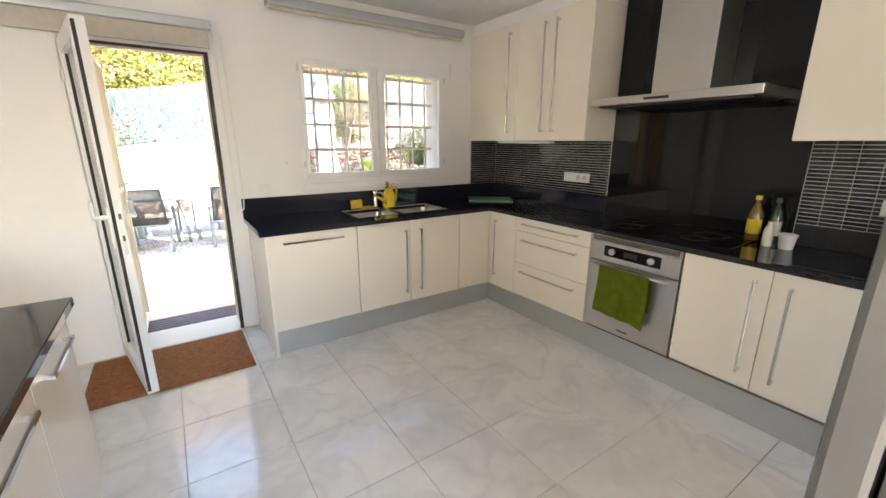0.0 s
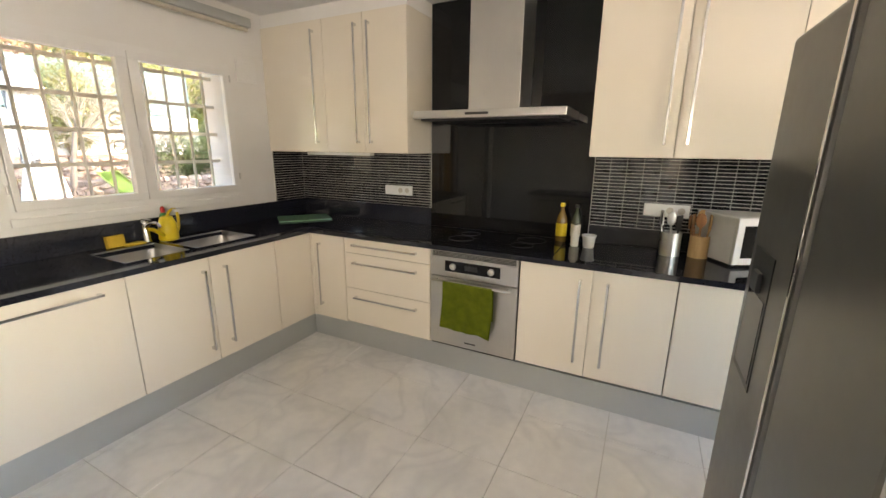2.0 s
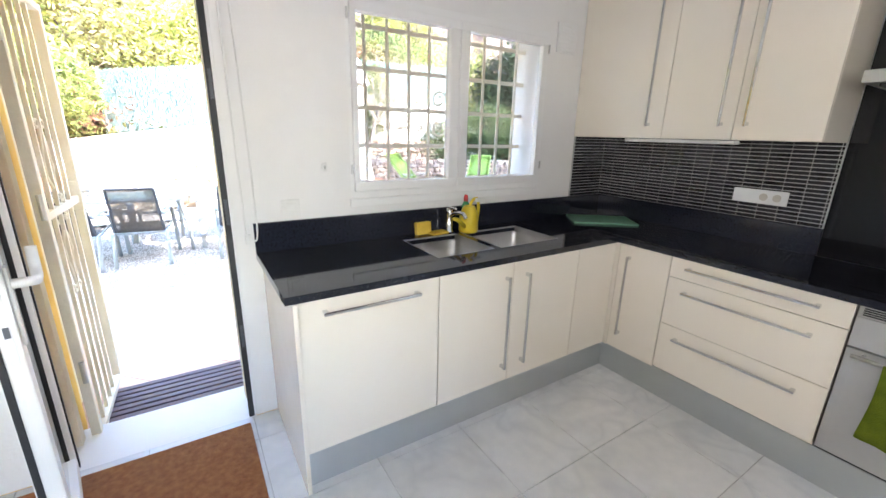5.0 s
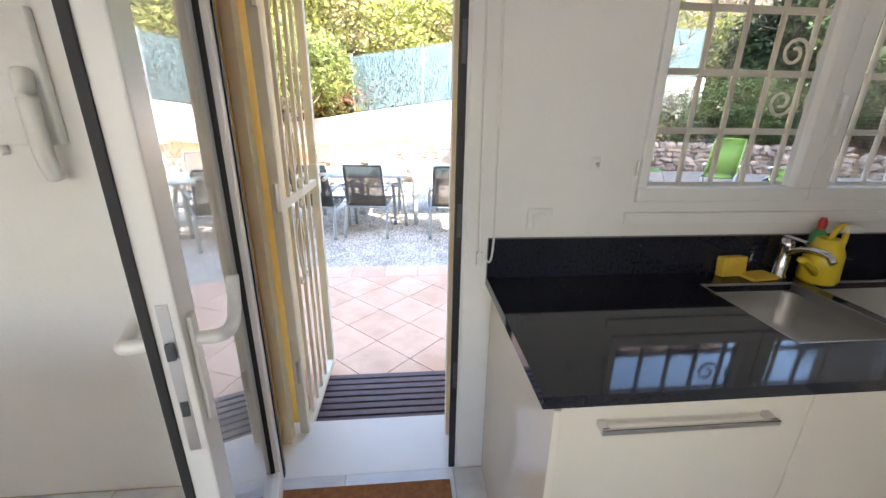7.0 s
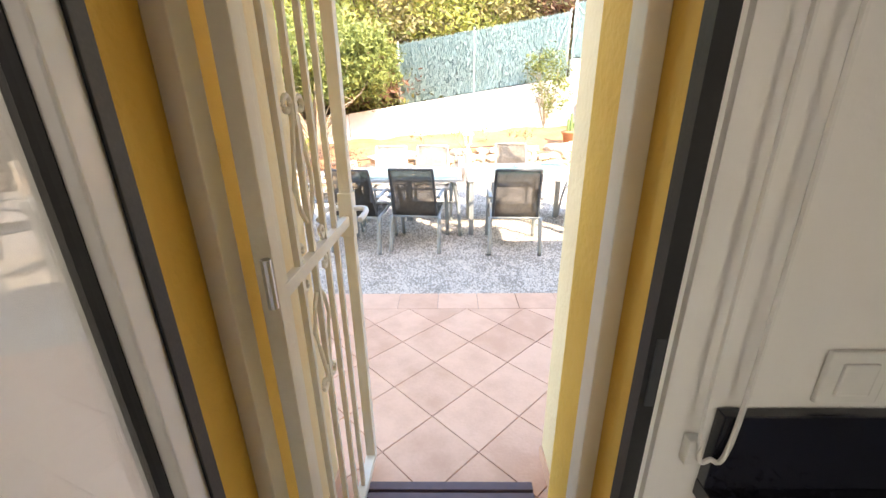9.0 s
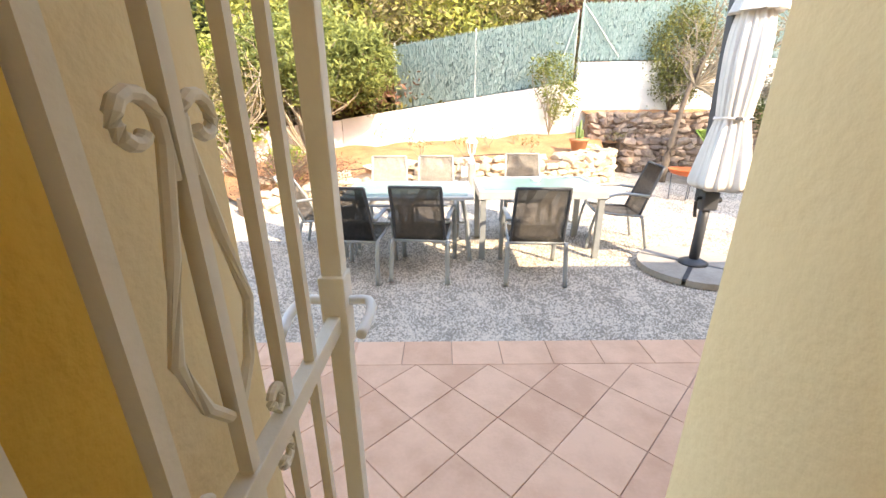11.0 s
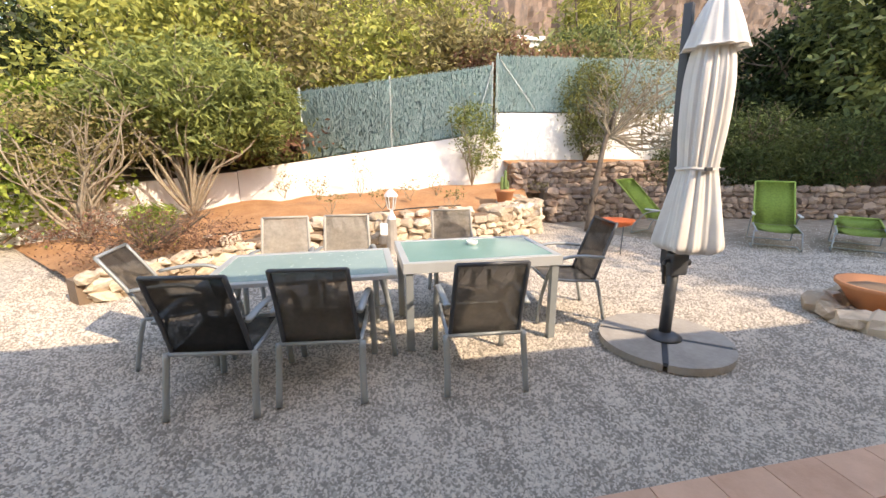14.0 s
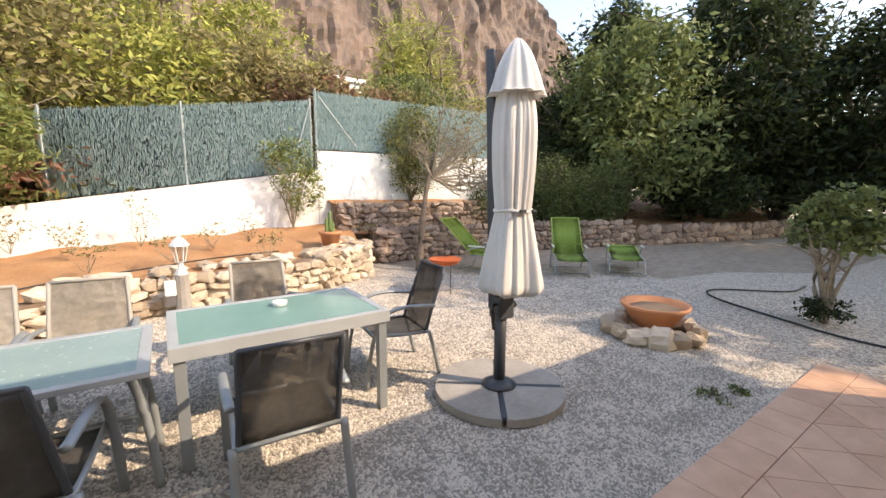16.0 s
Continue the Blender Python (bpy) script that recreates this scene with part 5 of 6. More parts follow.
f1 = fence(-1.6, 2.7, 1.30, 1.92, 2.72, 3.38, (-1.55, 0.35, 2.68), 1, "green screened chain-link fence on the white wall")
part("brace", bar([(2.66, -0.02, 3.3), (2.25, -0.12, 2.0)], 0.011, 8), M_GALV, f1)
f2 = fence(2.76, 8.4, 2.36, 2.42, 3.58, 3.66, (2.80, 4.9, 7.0), 2, "green screened chain-link fence, higher run")
part("brace", bar([(2.84, -0.02, 3.5), (3.7, -0.05, 2.45)], 0.011, 8), M_GALV, f2)

# ---- garden things ----
def lounger(at, folded, label):
    """Lime sun lounger on bent tubes; the head end is at local +y."""
    root = thing("sun_lounger", label, "lounger", at, "lime sun loungers")
    W = 0.29
    back = [(0, 0.33), (0.42, 0.72), (0.75, 1.02)] if not folded else [(0, 0.33), (0.45, 0.38), (0.8, 0.40)]
    for s in (-1, 1):
        x = s * W
        part("side_rail", bar([(x, -0.75, 0.30), (x, 0.0, 0.33)], 0.014, 8), M_GALV, root, smooth=True)
        part("back_rail", bar([(x, y, z) for y, z in back], 0.014, 8), M_LIME, root, smooth=True)
        part("front_leg", bar(curve_pts([(x * 1.06, -0.62, 0.30), (x * 1.1, -0.72, 0.10), (x * 1.1, -0.68, 0.014), (x * 1.1, -0.35, 0.014)], 5), 0.012, 8), M_GALV, root, smooth=True)
        part("rear_leg", bar(curve_pts([(x * 1.1, -0.2, 0.50), (x * 1.12, 0.05, 0.42), (x * 1.1, 0.25, 0.16), (x * 1.1, 0.3, 0.014)], 5), 0.012, 8), M_GALV, root, smooth=True)
        part("armrest", boxes((x * 1.1 - 0.02, -0.3, 0.50, x * 1.1 + 0.02, 0.06, 0.522), bevel=0.006), M_PLASTIC, root)
    part("foot_bar", bar([(-W * 1.1, -0.35, 0.014), (W * 1.1, -0.35, 0.014)], 0.012, 8), M_GALV, root)
    part("rear_bar", bar([(-W * 1.1, 0.3, 0.014), (W * 1.1, 0.3, 0.014)], 0.012, 8), M_GALV, root)

    def sling(line):
        bm = bmesh.new()
        rows = [[bm.verts.new((W * 0.98 * u, y, z - 0.02 * (1 - u * u))) for u in (-1, -0.5, 0, 0.5, 1)] for y, z in line]
        for a, b in zip(rows, rows[1:]):
            for j in range(4):
                bm.faces.new((a[j], a[j + 1], b[j + 1], b[j]))
        bmesh.ops.solidify(bm, geom=bm.faces[:], thickness=0.004)
        return bm
    part("seat", sling([(-0.75, 0.315), (-0.35, 0.32), (0, 0.335)]), M_LIME, root, "lime green mesh seat", smooth=True)
    part("backrest", sling([(y, z + 0.01) for y, z in back]), M_LIME, root, "lime green mesh backrest", smooth=True)
    part("head_bar", bar([(-W, back[-1][0], back[-1][1]), (W, back[-1][0], back[-1][1])], 0.016, 8), M_LIME, root)
    return root


lounger(pose(6.72, 6.95, G, 0, 0, -44), False, "lime green sun lounger with raised back")
lounger(pose(7.75, 6.35, G, 0, 0, -53), True, "lime green sun lounger laid flat")
lounger(pose(5.25, 8.05, G, 0, 0, 22), False, "lime green sun lounger near the stone wall")

fb = thing("bowl_planter", "wide terracotta bowl planter ringed with rough stones", "planter", pose(4.48, 3.98, G))
part("bowl", turned([(0.17, 0.08), (0.20, 0.10), (0.33, 0.30), (0.36, 0.315), (0.365, 0.35), (0.34, 0.352), (0.30, 0.285), (0.18, 0.27), (0.01, 0.265)], 40), M_POT, fb, smooth=True)
part("soil", turned([(0.275, 0.283), (0.25, 0.30), (0.1, 0.315), (0.01, 0.31)], 24, wave=folds(7, 0.1)), M_MORTAR, fb)
rnd = random.Random(4)
for k in range(15):
    a = 2 * math.pi * k / 15
    s = rnd.uniform(0.16, 0.28)
    ob = tagged(new("ring_stone", STONES[k % 9]), "rough pale stone ringing the bowl planter", "stone", "stones round the planter")
    ob.matrix_basis = Matrix.Translation((4.48 + 0.44 * math.cos(a), 3.98 + 0.44 * math.sin(a), G + 0.07)) @ pose(0, 0, 0, rnd.uniform(-15, 15), rnd.uniform(-25, 25), math.degrees(a)) @ Matrix.Diagonal((s, s * 1.1, rnd.uniform(0.14, 0.22), 1))

fp = thing("fire_bowl", "orange fire bowl on a thin iron stand", "fire bowl", pose(3.60, 6.90, G))
part("bowl", turned([(0.10, 0.42), (0.22, 0.46), (0.255, 0.52), (0.265, 0.53), (0.25, 0.53), (0.2, 0.48), (0.01, 0.45)], 32), M_ORANGE, fp, smooth=True)
for k in range(3):
    a = 2.1 * k + 0.4
    part("leg", bar([(0.2 * math.cos(a), 0.2 * math.sin(a), 0.47), (0.18 * math.cos(a), 0.18 * math.sin(a), 0)], 0.008, 6), M_ANTH, fp)

lamp = thing("garden_lantern", "white lantern lamp on a stone pedestal with junction box", "lantern", pose(0.08, 7.62, -0.12))
part("pedestal", turned([(0.10, 0), (0.09, 0.1), (0.075, 0.5), (0.08, 0.56)], 10), M_CONCRETE, lamp)
part("junction_box", boxes((-0.19, -0.11, 0.32, -0.07, -0.02, 0.50), bevel=0.008), M_PLASTIC, lamp)
part("foot", turned([(0.075, 0.56), (0.06, 0.60), (0.03, 0.66), (0.025, 0.70), (0.05, 0.72)], 6), M_PVC, lamp)
part("glass", turned([(0.05, 0.72), (0.085, 0.92)], 6), M_GLASS, lamp)
for k in range(6):
    a = k * math.pi / 3
    part("strut", bar([(0.05 * math.cos(a), 0.05 * math.sin(a), 0.72), (0.088 * math.cos(a), 0.088 * math.sin(a), 0.92)], 0.006, 5), M_PVC, lamp)
part("roof", turned([(0.115, 0.92), (0.105, 0.94), (0.05, 1.01), (0.018, 1.03), (0.02, 1.055), (0.004, 1.075)], 6), M_PVC, lamp)

M_CACTUS = material("cactus", (0.16, 0.22, 0.07), (0.10, 0.15, 0.04), 10, 0.7)
pot = thing("cactus_pot", "terracotta pot with upright cactus on the bed wall", "potted plant", pose(2.45, 8.95, 0.45))
part("pot", turned([(0.13, 0), (0.18, 0.24), (0.205, 0.245), (0.205, 0.30), (0.18, 0.30), (0.165, 0.25), (0.005, 0.19)], 24), M_POT, pot, smooth=True)
for k, (x, y, h) in enumerate(((0, 0, 0.62), (0.06, 0.03, 0.42), (-0.06, 0.02, 0.5), (0.02, -0.06, 0.3))):
    part("stem", turned([(0.03, 0.18), (0.033, 0.3), (0.03, h), (0.012, h + 0.05)], 14, (x, y, 0), folds(5, 0.12, k)), M_CACTUS, pot, smooth=True)

hose = curve_pts([(8.9, 3.7, G + 0.01), (8.2, 3.75, G + 0.01), (7.55, 4.35, G + 0.01), (7.15, 4.5, G + 0.01), (6.75, 4.2, G + 0.01), (6.35, 3.4, G + 0.01), (6.05, 2.55, G + 0.01), (6.2, 1.6, G + 0.01)], 10)
tagged(link_mesh("garden_hose", bar(hose, 0.014, 8), M_HOSE, smooth=True), "black garden hose lying curled on the gravel", "hose")
tagged(link_mesh("edging_board", boxes((-0.02, -0.75, 0, 0.02, 0.75, 0.016), bevel=0.005), M_MORTAR), "weathered dark timber edging in the gravel", "edging").matrix_basis = pose(-3.3, 4.1, G - 0.004, 0, 0, 3)
drip = curve_pts([(-2.6, 7.75, 0.27), (-1.9, 8.0, 0.30), (-1.2, 8.35, 0.36), (-0.4, 8.5, 0.40), (0.5, 8.75, 0.44), (1.5, 8.8, 0.47)], 8)
tagged(link_mesh("drip_hose", bar(drip, 0.011, 8), M_HOSE, smooth=True), "dark drip hose lying on the red soil bed", "hose")
rack = thing("folding_table", "white folding garden table beside the ivy", "table", pose(-6.75, 8.0, G, 0, 0, 15))
part("top", boxes((-0.6, -0.25, 0.62, 0.6, 0.25, 0.64), bevel=0.004), M_PVC, rack)
for s in (-1, 1):
    part("leg", bar([(-0.35, s * 0.2, 0.62), (0.25, s * 0.2, 0)], 0.014, 6), M_PVC, rack)
    part("leg", bar([(0.35, s * 0.2, 0.62), (-0.25, s * 0.2, 0)], 0.014, 6), M_PVC, rack)
tr = thing("ashtray", "small white glass ashtray on the table", "ashtray", pose(0.62, 4.78, G + 0.747))
part("dish", turned([(0.045, 0), (0.05, 0.01), (0.055, 0.035), (0.045, 0.035), (0.038, 0.01), (0.003, 0.009)], 18), M_PLASTIC, tr, smooth=True)

# ---- plants ----
def leaves(name, blobs, n, size, mat, parent, seed, slim=2.4, clumps=26, spread=0.22, fill=0.0):
    """A crown of many small leaves, gathered in clumps on the shells of ellipsoids."""
    rng = np.random.RandomState(seed)
    vol = np.array([b[3] * b[4] * b[5] for b in blobs]) ** (2 / 3)
    pts = []
    for b, k in zip(blobs, (n * vol / vol.sum()).astype(int)):
        c, r = np.array(b[:3]), np.array(b[3:6])
        u = rng.normal(size=(clumps, 3))
        u /= np.linalg.norm(u, axis=1)[:, None]
        u *= rng.uniform(0.55, 1.0, (clumps, 1))
        pick = rng.randint(0, clumps, k)
        p = u[pick] + rng.normal(size=(k, 3)) * spread * rng.uniform(0.5, 1.2, (clumps, 1))[pick]
        pts.append(c + p * r)
    p = np.concatenate(pts)
    k = len(p)
    a = rng.normal(size=(k, 3))
    a[:, 2] = a[:, 2] * 0.8 - 0.15
    a /= np.linalg.norm(a, axis=1)[:, None]
    b = np.cross(a, rng.normal(size=(k, 3)))
    b /= np.linalg.norm(b, axis=1)[:, None] + 1e-6
    s = size * rng.uniform(0.6, 1.3, (k, 1))
    up = np.cross(a, b) * s * 0.12
    v = np.stack([p - a * s * 0.5, p + b * s / slim * 0.5 + up, p + a * s * 0.5, p - b * s / slim * 0.5 + up], 1).reshape(-1, 3)
    me = bpy.data.meshes.new(name)
    me.vertices.add(4 * k)
    me.vertices.foreach_set("co", v.astype(np.float32).ravel())
    me.loops.add(4 * k)
    me.loops.foreach_set("vertex_index", np.arange(4 * k, dtype=np.int32))
    me.polygons.add(k)
    me.polygons.foreach_set("loop_start", np.arange(k, dtype=np.int32) * 4)
    me.update()
    me.materials.append(mat)
    ob = new(name, me)
    ob.parent = parent
    return ob


def limbs(base, tips, r, seed, bend=0.15, sub=2):
    rnd3 = random.Random(seed)
    bm = bmesh.new()
    for tip in tips:
        b, t = Vector(base), Vector(tip)
        L = (t - b).length
        j = lambda k: Vector([rnd3.uniform(-1, 1) * bend * L * k for _ in range(3)])
        line = curve_pts([b, b + (t - b) * 0.35 + j(0.5), b + (t - b) * 0.7 + j(0.6), t], 4)
        tube(bm, line, r, 6, taper=0.25)
        for _ in range(sub):
            q = line[rnd3.randint(4, len(line) - 2)]
            e = q + Vector((rnd3.uniform(-1, 1), rnd3.uniform(-1, 1), rnd3.uniform(0.1, 1))).normalized() * L * rnd3.uniform(0.25, 0.45)
            tube(bm, curve_pts([q, (q + e) / 2 + j(0.25), e], 3), r * 0.4, 5, taper=0.3)
    return bm


def plant(name, label, category, base, tips, r, blobs, n, size, mat, seed, bark=None, group="", slim=2.4, clumps=26, spread=0.22, sub=2):
    root = thing(name, label, category, pose(*base), group)
    o = Vector(base)
    part("trunk", limbs((0, 0, 0), [Vector(t) - o for t in tips], r, seed, sub=sub), bark or M_BARK, root, smooth=True)
    if n:
        leaves("crown", [(b[0] - o.x, b[1] - o.y, b[2] - o.z, *b[3:]) for b in blobs], n, size, mat, root, seed, slim, clumps, spread)
    return root


L_OLEA = leaf_material("oleander_leaves", (0.31, 0.34, 0.10), (0.14, 0.17, 0.055))
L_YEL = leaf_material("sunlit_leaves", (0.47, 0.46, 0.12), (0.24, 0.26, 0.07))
L_IVY = leaf_material("ivy_leaves", (0.38, 0.45, 0.09), (0.14, 0.20, 0.035))
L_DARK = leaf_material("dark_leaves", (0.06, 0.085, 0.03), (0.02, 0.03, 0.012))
L_MID = leaf_material("mid_leaves", (0.24, 0.28, 0.10), (0.11, 0.14, 0.055))
L_RED = leaf_material("rusty_leaves", (0.34, 0.19, 0.12), (0.19, 0.1, 0.07))
L_BROWN = leaf_material("olive_brown_leaves", (0.36, 0.30, 0.13), (0.19, 0.16, 0.07))
L_OLIVE = leaf_material("olive_green_leaves", (0.27, 0.27, 0.09), (0.11, 0.12, 0.04))
L_MID2 = leaf_material("soft_green_leaves", (0.12, 0.16, 0.055), (0.05, 0.07, 0.025))
L_GREY = leaf_material("grey_twigs", (0.30, 0.26, 0.21), (0.16, 0.13, 0.10))

rnd = random.Random(21)


def fan(x, y, z, w, d, h, k):
    return [(x + rnd.uniform(-w, w), y + rnd.uniform(-d, d), z + h * rnd.uniform(0.6, 1.0)) for _ in range(k)]


plant("oleander_bush", "tall oleander bush with many pale stems", "bush", (-3.52, 9.6, 0.30), fan(-3.3, 9.6, 0.4, 1.5, 0.5, 2.6, 22), 0.03, [(-3.2, 9.6, 2.6, 1.6, 0.8, 0.8), (-4.3, 9.5, 2.3, 0.9, 0.6, 0.6), (-2.2, 9.6, 2.2, 0.9, 0.6, 0.65), (-3.0, 9.5, 1.75, 0.9, 0.5, 0.35)], 14000, 0.17, L_OLEA, 31, M_BARK_L, slim=4.5, clumps=60, spread=0.16)
plant("bare_shrub", "leafless pale shrub beside the ivy", "bush", (-4.9, 8.9, 0.02), fan(-5.0, 8.9, 0.3, 1.1, 0.4, 1.9, 20), 0.03, [(-5.0, 8.9, 1.7, 1.2, 0.5, 0.7)], 2600, 0.08, L_BROWN, 32, M_BARK_L, sub=5)
plant("rusty_shrub", "low dry shrub with rusty leaves", "bush", (-3.05, 6.9, 0.22), fan(-3.05, 6.9, 0.2, 0.9, 0.5, 0.6, 40), 0.009, [(-3.2, 6.9, 0.45, 1.0, 0.6, 0.36), (-2.5, 7.2, 0.42, 0.6, 0.45, 0.27)], 4500, 0.045, L_RED, 33, sub=4, clumps=60)
plant("yucca_tuft", "tuft of green strap leaves in the bed", "plant", (-3.3, 7.6, 0.26), fan(-3.3, 7.6, 0.3, 0.3, 0.3, 0.35, 5), 0.012, [(-3.3, 7.6, 0.5, 0.35, 0.35, 0.28)], 700, 0.26, L_IVY, 34, slim=9)
ivy = thing("ivy_hedge", "bright green ivy spilling over the boundary wall", "hedge", pose(-6.5, 9.0, -0.1))
leaves("foliage", [(-1.6, -0.6, 0.8, 1.5, 0.6, 1.0), (-0.2, -0.1, 1.1, 1.4, 0.5, 0.9), (-2.8, -1.0, 1.2, 1.5, 0.8, 1.3), (1.2, 0.4, 1.1, 0.9, 0.35, 0.45), (-1.0, 0.2, 1.8, 1.6, 0.6, 0.7), (-2.6, 0, 2.2, 1.6, 0.8, 0.8), (0.9, 0.25, 0.55, 0.15, 0.1, 0.35)], 17000, 0.095, L_IVY, ivy, 35, slim=1.4, clumps=90, spread=0.2)
part("stem", limbs((0, 0.2, 0), [(-2.5, -0.6, 1.6), (-1.2, -0.3, 1.5), (0.6, 0.2, 1.3), (1.6, 0.5, 1.3), (-3, 0, 2.2)], 0.03, 36), M_BARK, ivy)
plant("wall_shrub", "slender young shrub before the white wall", "bush", (2.1, 10.15, 0.72), fan(2.1, 10.1, 0.8, 0.5, 0.2, 1.6, 9), 0.014, [(2.1, 10.1, 2.0, 0.6, 0.3, 0.5), (2.3, 10.1, 1.5, 0.4, 0.25, 0.4)], 1900, 0.10, L_OLEA, 37, M_BARK_L, slim=4, clumps=40)
plant("clipped_shrub", "rounded olive-green shrub before the fence", "bush", (5.0, 10.4, 1.25), fan(5.0, 10.4, 1.3, 0.5, 0.3, 1.8, 8), 0.03, [(5.0, 10.4, 2.6, 0.72, 0.5, 0.95), (5.05, 10.35, 1.9, 0.6, 0.45, 0.5)], 9500, 0.07, L_OLIVE, 38, clumps=120)
plant("leaning_tree", "leaning bare almond tree with grey twigs", "tree", (4.15, 8.6, -0.12), [(4.65, 8.8, 2.3)], 0.095, [], 0, 0.1, L_GREY, 39, sub=0)
plant("bare_crown_shrub", "tangle of bare grey twigs", "bush", (4.58, 8.77, 1.75), [(4.6 + rnd.uniform(-0.5, 2.4), 8.8 + rnd.uniform(-0.7, 0.7), rnd.uniform(1.3, 3.5)) for _ in range(38)], 0.024, [(5.3, 8.8, 2.7, 1.1, 0.6, 0.8)], 1200, 0.07, L_BROWN, 40, M_BARK_L, sub=8)
for x, y, h, s in ((-1.2, 9.6, 0.5, 41), (-0.4, 9.9, 0.9, 42), (0.6, 9.4, 0.4, 43), (1.2, 9.8, 0.5, 44), (-1.9, 9.9, 0.6, 45), (3.6, 9.9, 0.3, 46), (0.0, 8.7, 0.3, 47), (1.3, 8.6, 0.28, 48), (-0.9, 8.5, 0.25, 49)):
    plant("dry_weed", "sparse dry garden weed in the red soil", "weed", (x, y, 0.42 + 0.1 * (y - 8.5)), fan(x, y, 0.45, 0.22, 0.2, h, 6), 0.006, [(x, y, 0.55 + h * 0.6, 0.25, 0.2, h * 0.4)], 90, 0.06, L_BROWN, s, M_BARK_L, "dry weeds in the bed", sub=3)
plant("young_shrub", "young leafy shrub growing in the gravel", "bush", (6.65, 2.97, -0.12), fan(6.65, 2.97, 0, 0.3, 0.3, 1.4, 10), 0.03, [(6.68, 2.97, 1.25, 0.42, 0.42, 0.32), (6.85, 3.2, 1.05, 0.32, 0.32, 0.26), (6.5, 2.75, 1.05, 0.32, 0.32, 0.26)], 1900, 0.10, L_MID, 50, M_BARK_L, slim=1.8, clumps=50)
plant("shrub_skirt", "low green shoots round the shrub stems", "plant", (6.66, 3.0, -0.12), fan(6.65, 3.0, -0.1, 0.2, 0.2, 0.3, 5), 0.006, [(6.65, 3.0, 0.06, 0.25, 0.25, 0.16)], 700, 0.06, L_DARK, 51)
for x, y, w, s in ((3.4, 2.95, 0.13, 52), (-3.4, 2.95, 0.2, 53), (3.7, 2.85, 0.08, 54)):
    plant("weed_tuft", "small green weed tuft in the gravel", "weed", (x, y, G - 0.01), fan(x, y, G, 0.1, 0.1, 0.1, 4), 0.003, [(x, y, G + 0.015, w, w, 0.02)], 130, 0.035, L_MID, s, None, "weeds in the gravel")

# wooded slope behind the wall
HILL = [(-13, 13, 3.2, L_DARK), (-7.6, 11.5, 1.9, L_IVY), (-5.6, 11.6, 1.8, L_OLIVE), (-4.2, 11.7, 1.7, L_BROWN), (-2.9, 11.7, 1.6, L_OLIVE), (-1.9, 11.8, 1.5, L_RED), (-10.5, 12.5, 3.4, L_MID), (-8.0, 12.2, 3.2, L_DARK), (-6.0, 12.4, 3.8, L_YEL), (-4.0, 12.8, 4.0, L_YEL), (-2.2, 13.4, 4.2, L_BROWN), (-0.4, 13.2, 3.4, L_YEL), (1.4, 13.6, 3.6, L_BROWN), (3.2, 13.4, 3.4, L_BROWN), (4.6, 13.2, 3.0, L_RED),
        (-14, 17, 6.0, L_MID), (-10, 17, 6.2, L_YEL), (-6.5, 17, 6.4, L_YEL), (-3, 17.5, 6.6, L_YEL), (0.2, 17.5, 6.6, L_YEL), (3.0, 18, 5.2, L_YEL), (6.2, 14.2, 3.0, L_BROWN), (8.0, 14.5, 3.4, L_MID),
        (-12, 23, 9, L_MID), (-6, 23, 9.5, L_YEL), (-1, 24, 9.5, L_YEL)]
for i, (x, y, h, mt) in enumerate(HILL):
    zg = float(height(np.array([float(x)]), np.array([float(y)]))[0])
    w = 1.5 + 0.16 * h
    plant("hill_tree", "dense evergreen shrub on the slope behind the wall", "tree", (x, y, zg - 0.1), [(x + rnd.uniform(-w, w) * 0.6, y + rnd.uniform(-0.6, 0.6), zg + h * rnd.uniform(0.5, 0.85)) for _ in range(6)], 0.07, [(x, y, zg + h * 0.62, w, w * 0.8, h * 0.36), (x + rnd.uniform(-0.9, 0.9), y - 0.5, zg + h * 0.32, w * 0.9, w * 0.7, h * 0.3), (x + rnd.uniform(-1.4, 1.4), y, zg + h * 0.8, w * 0.6, w * 0.6, h * 0.2)], 5200, 0.15 + 0.012 * h, mt, 100 + i, group="shrubs on the slope", clumps=70, spread=0.17, slim=2.8)
plant("palm_like_tree", "spiky pale green tree above the fence", "tree", (9.2, 16.5, 1.5), fan(9.2, 16.5, 2.0, 2.0, 1.0, 6.2, 10), 0.09, [(9.2, 16.5, 5.8, 2.2, 1.4, 2.4)], 6500, 0.42, L_YEL, 140, slim=9, clumps=60)
plant("acacia_tree", "bright yellow-green tree behind the umbrella", "tree", (12.5, 15.5, 0.8), fan(12.5, 15.5, 1.0, 1.5, 1.0, 4.2, 7), 0.08, [(12.5, 15.5, 4.0, 1.7, 1.3, 1.5), (12.2, 15.4, 2.4, 1.3, 1.0, 0.9)], 5500, 0.16, L_YEL, 141, clumps=60)
for x, y, h, w, sd in ((7.9, 10.7, 1.9, 1.3, 150), (9.6, 10.1, 2.2, 1.4, 151), (11.3, 9.6, 2.0, 1.4, 152)):
    plant("garden_shrub", "soft green shrub above the rubble wall", "bush", (x, y, 0.25), fan(x, y, 0.3, 0.8, 0.5, h, 12), 0.03, [(x, y, 0.3 + h * 0.6, w, w * 0.8, h * 0.42), (x - 0.4, y - 0.3, 0.3 + h * 0.35, w * 0.8, w * 0.6, h * 0.3)], 11000, 0.10, L_MID2, sd, group="soft green shrubs", slim=3.5, clumps=120, spread=0.18)
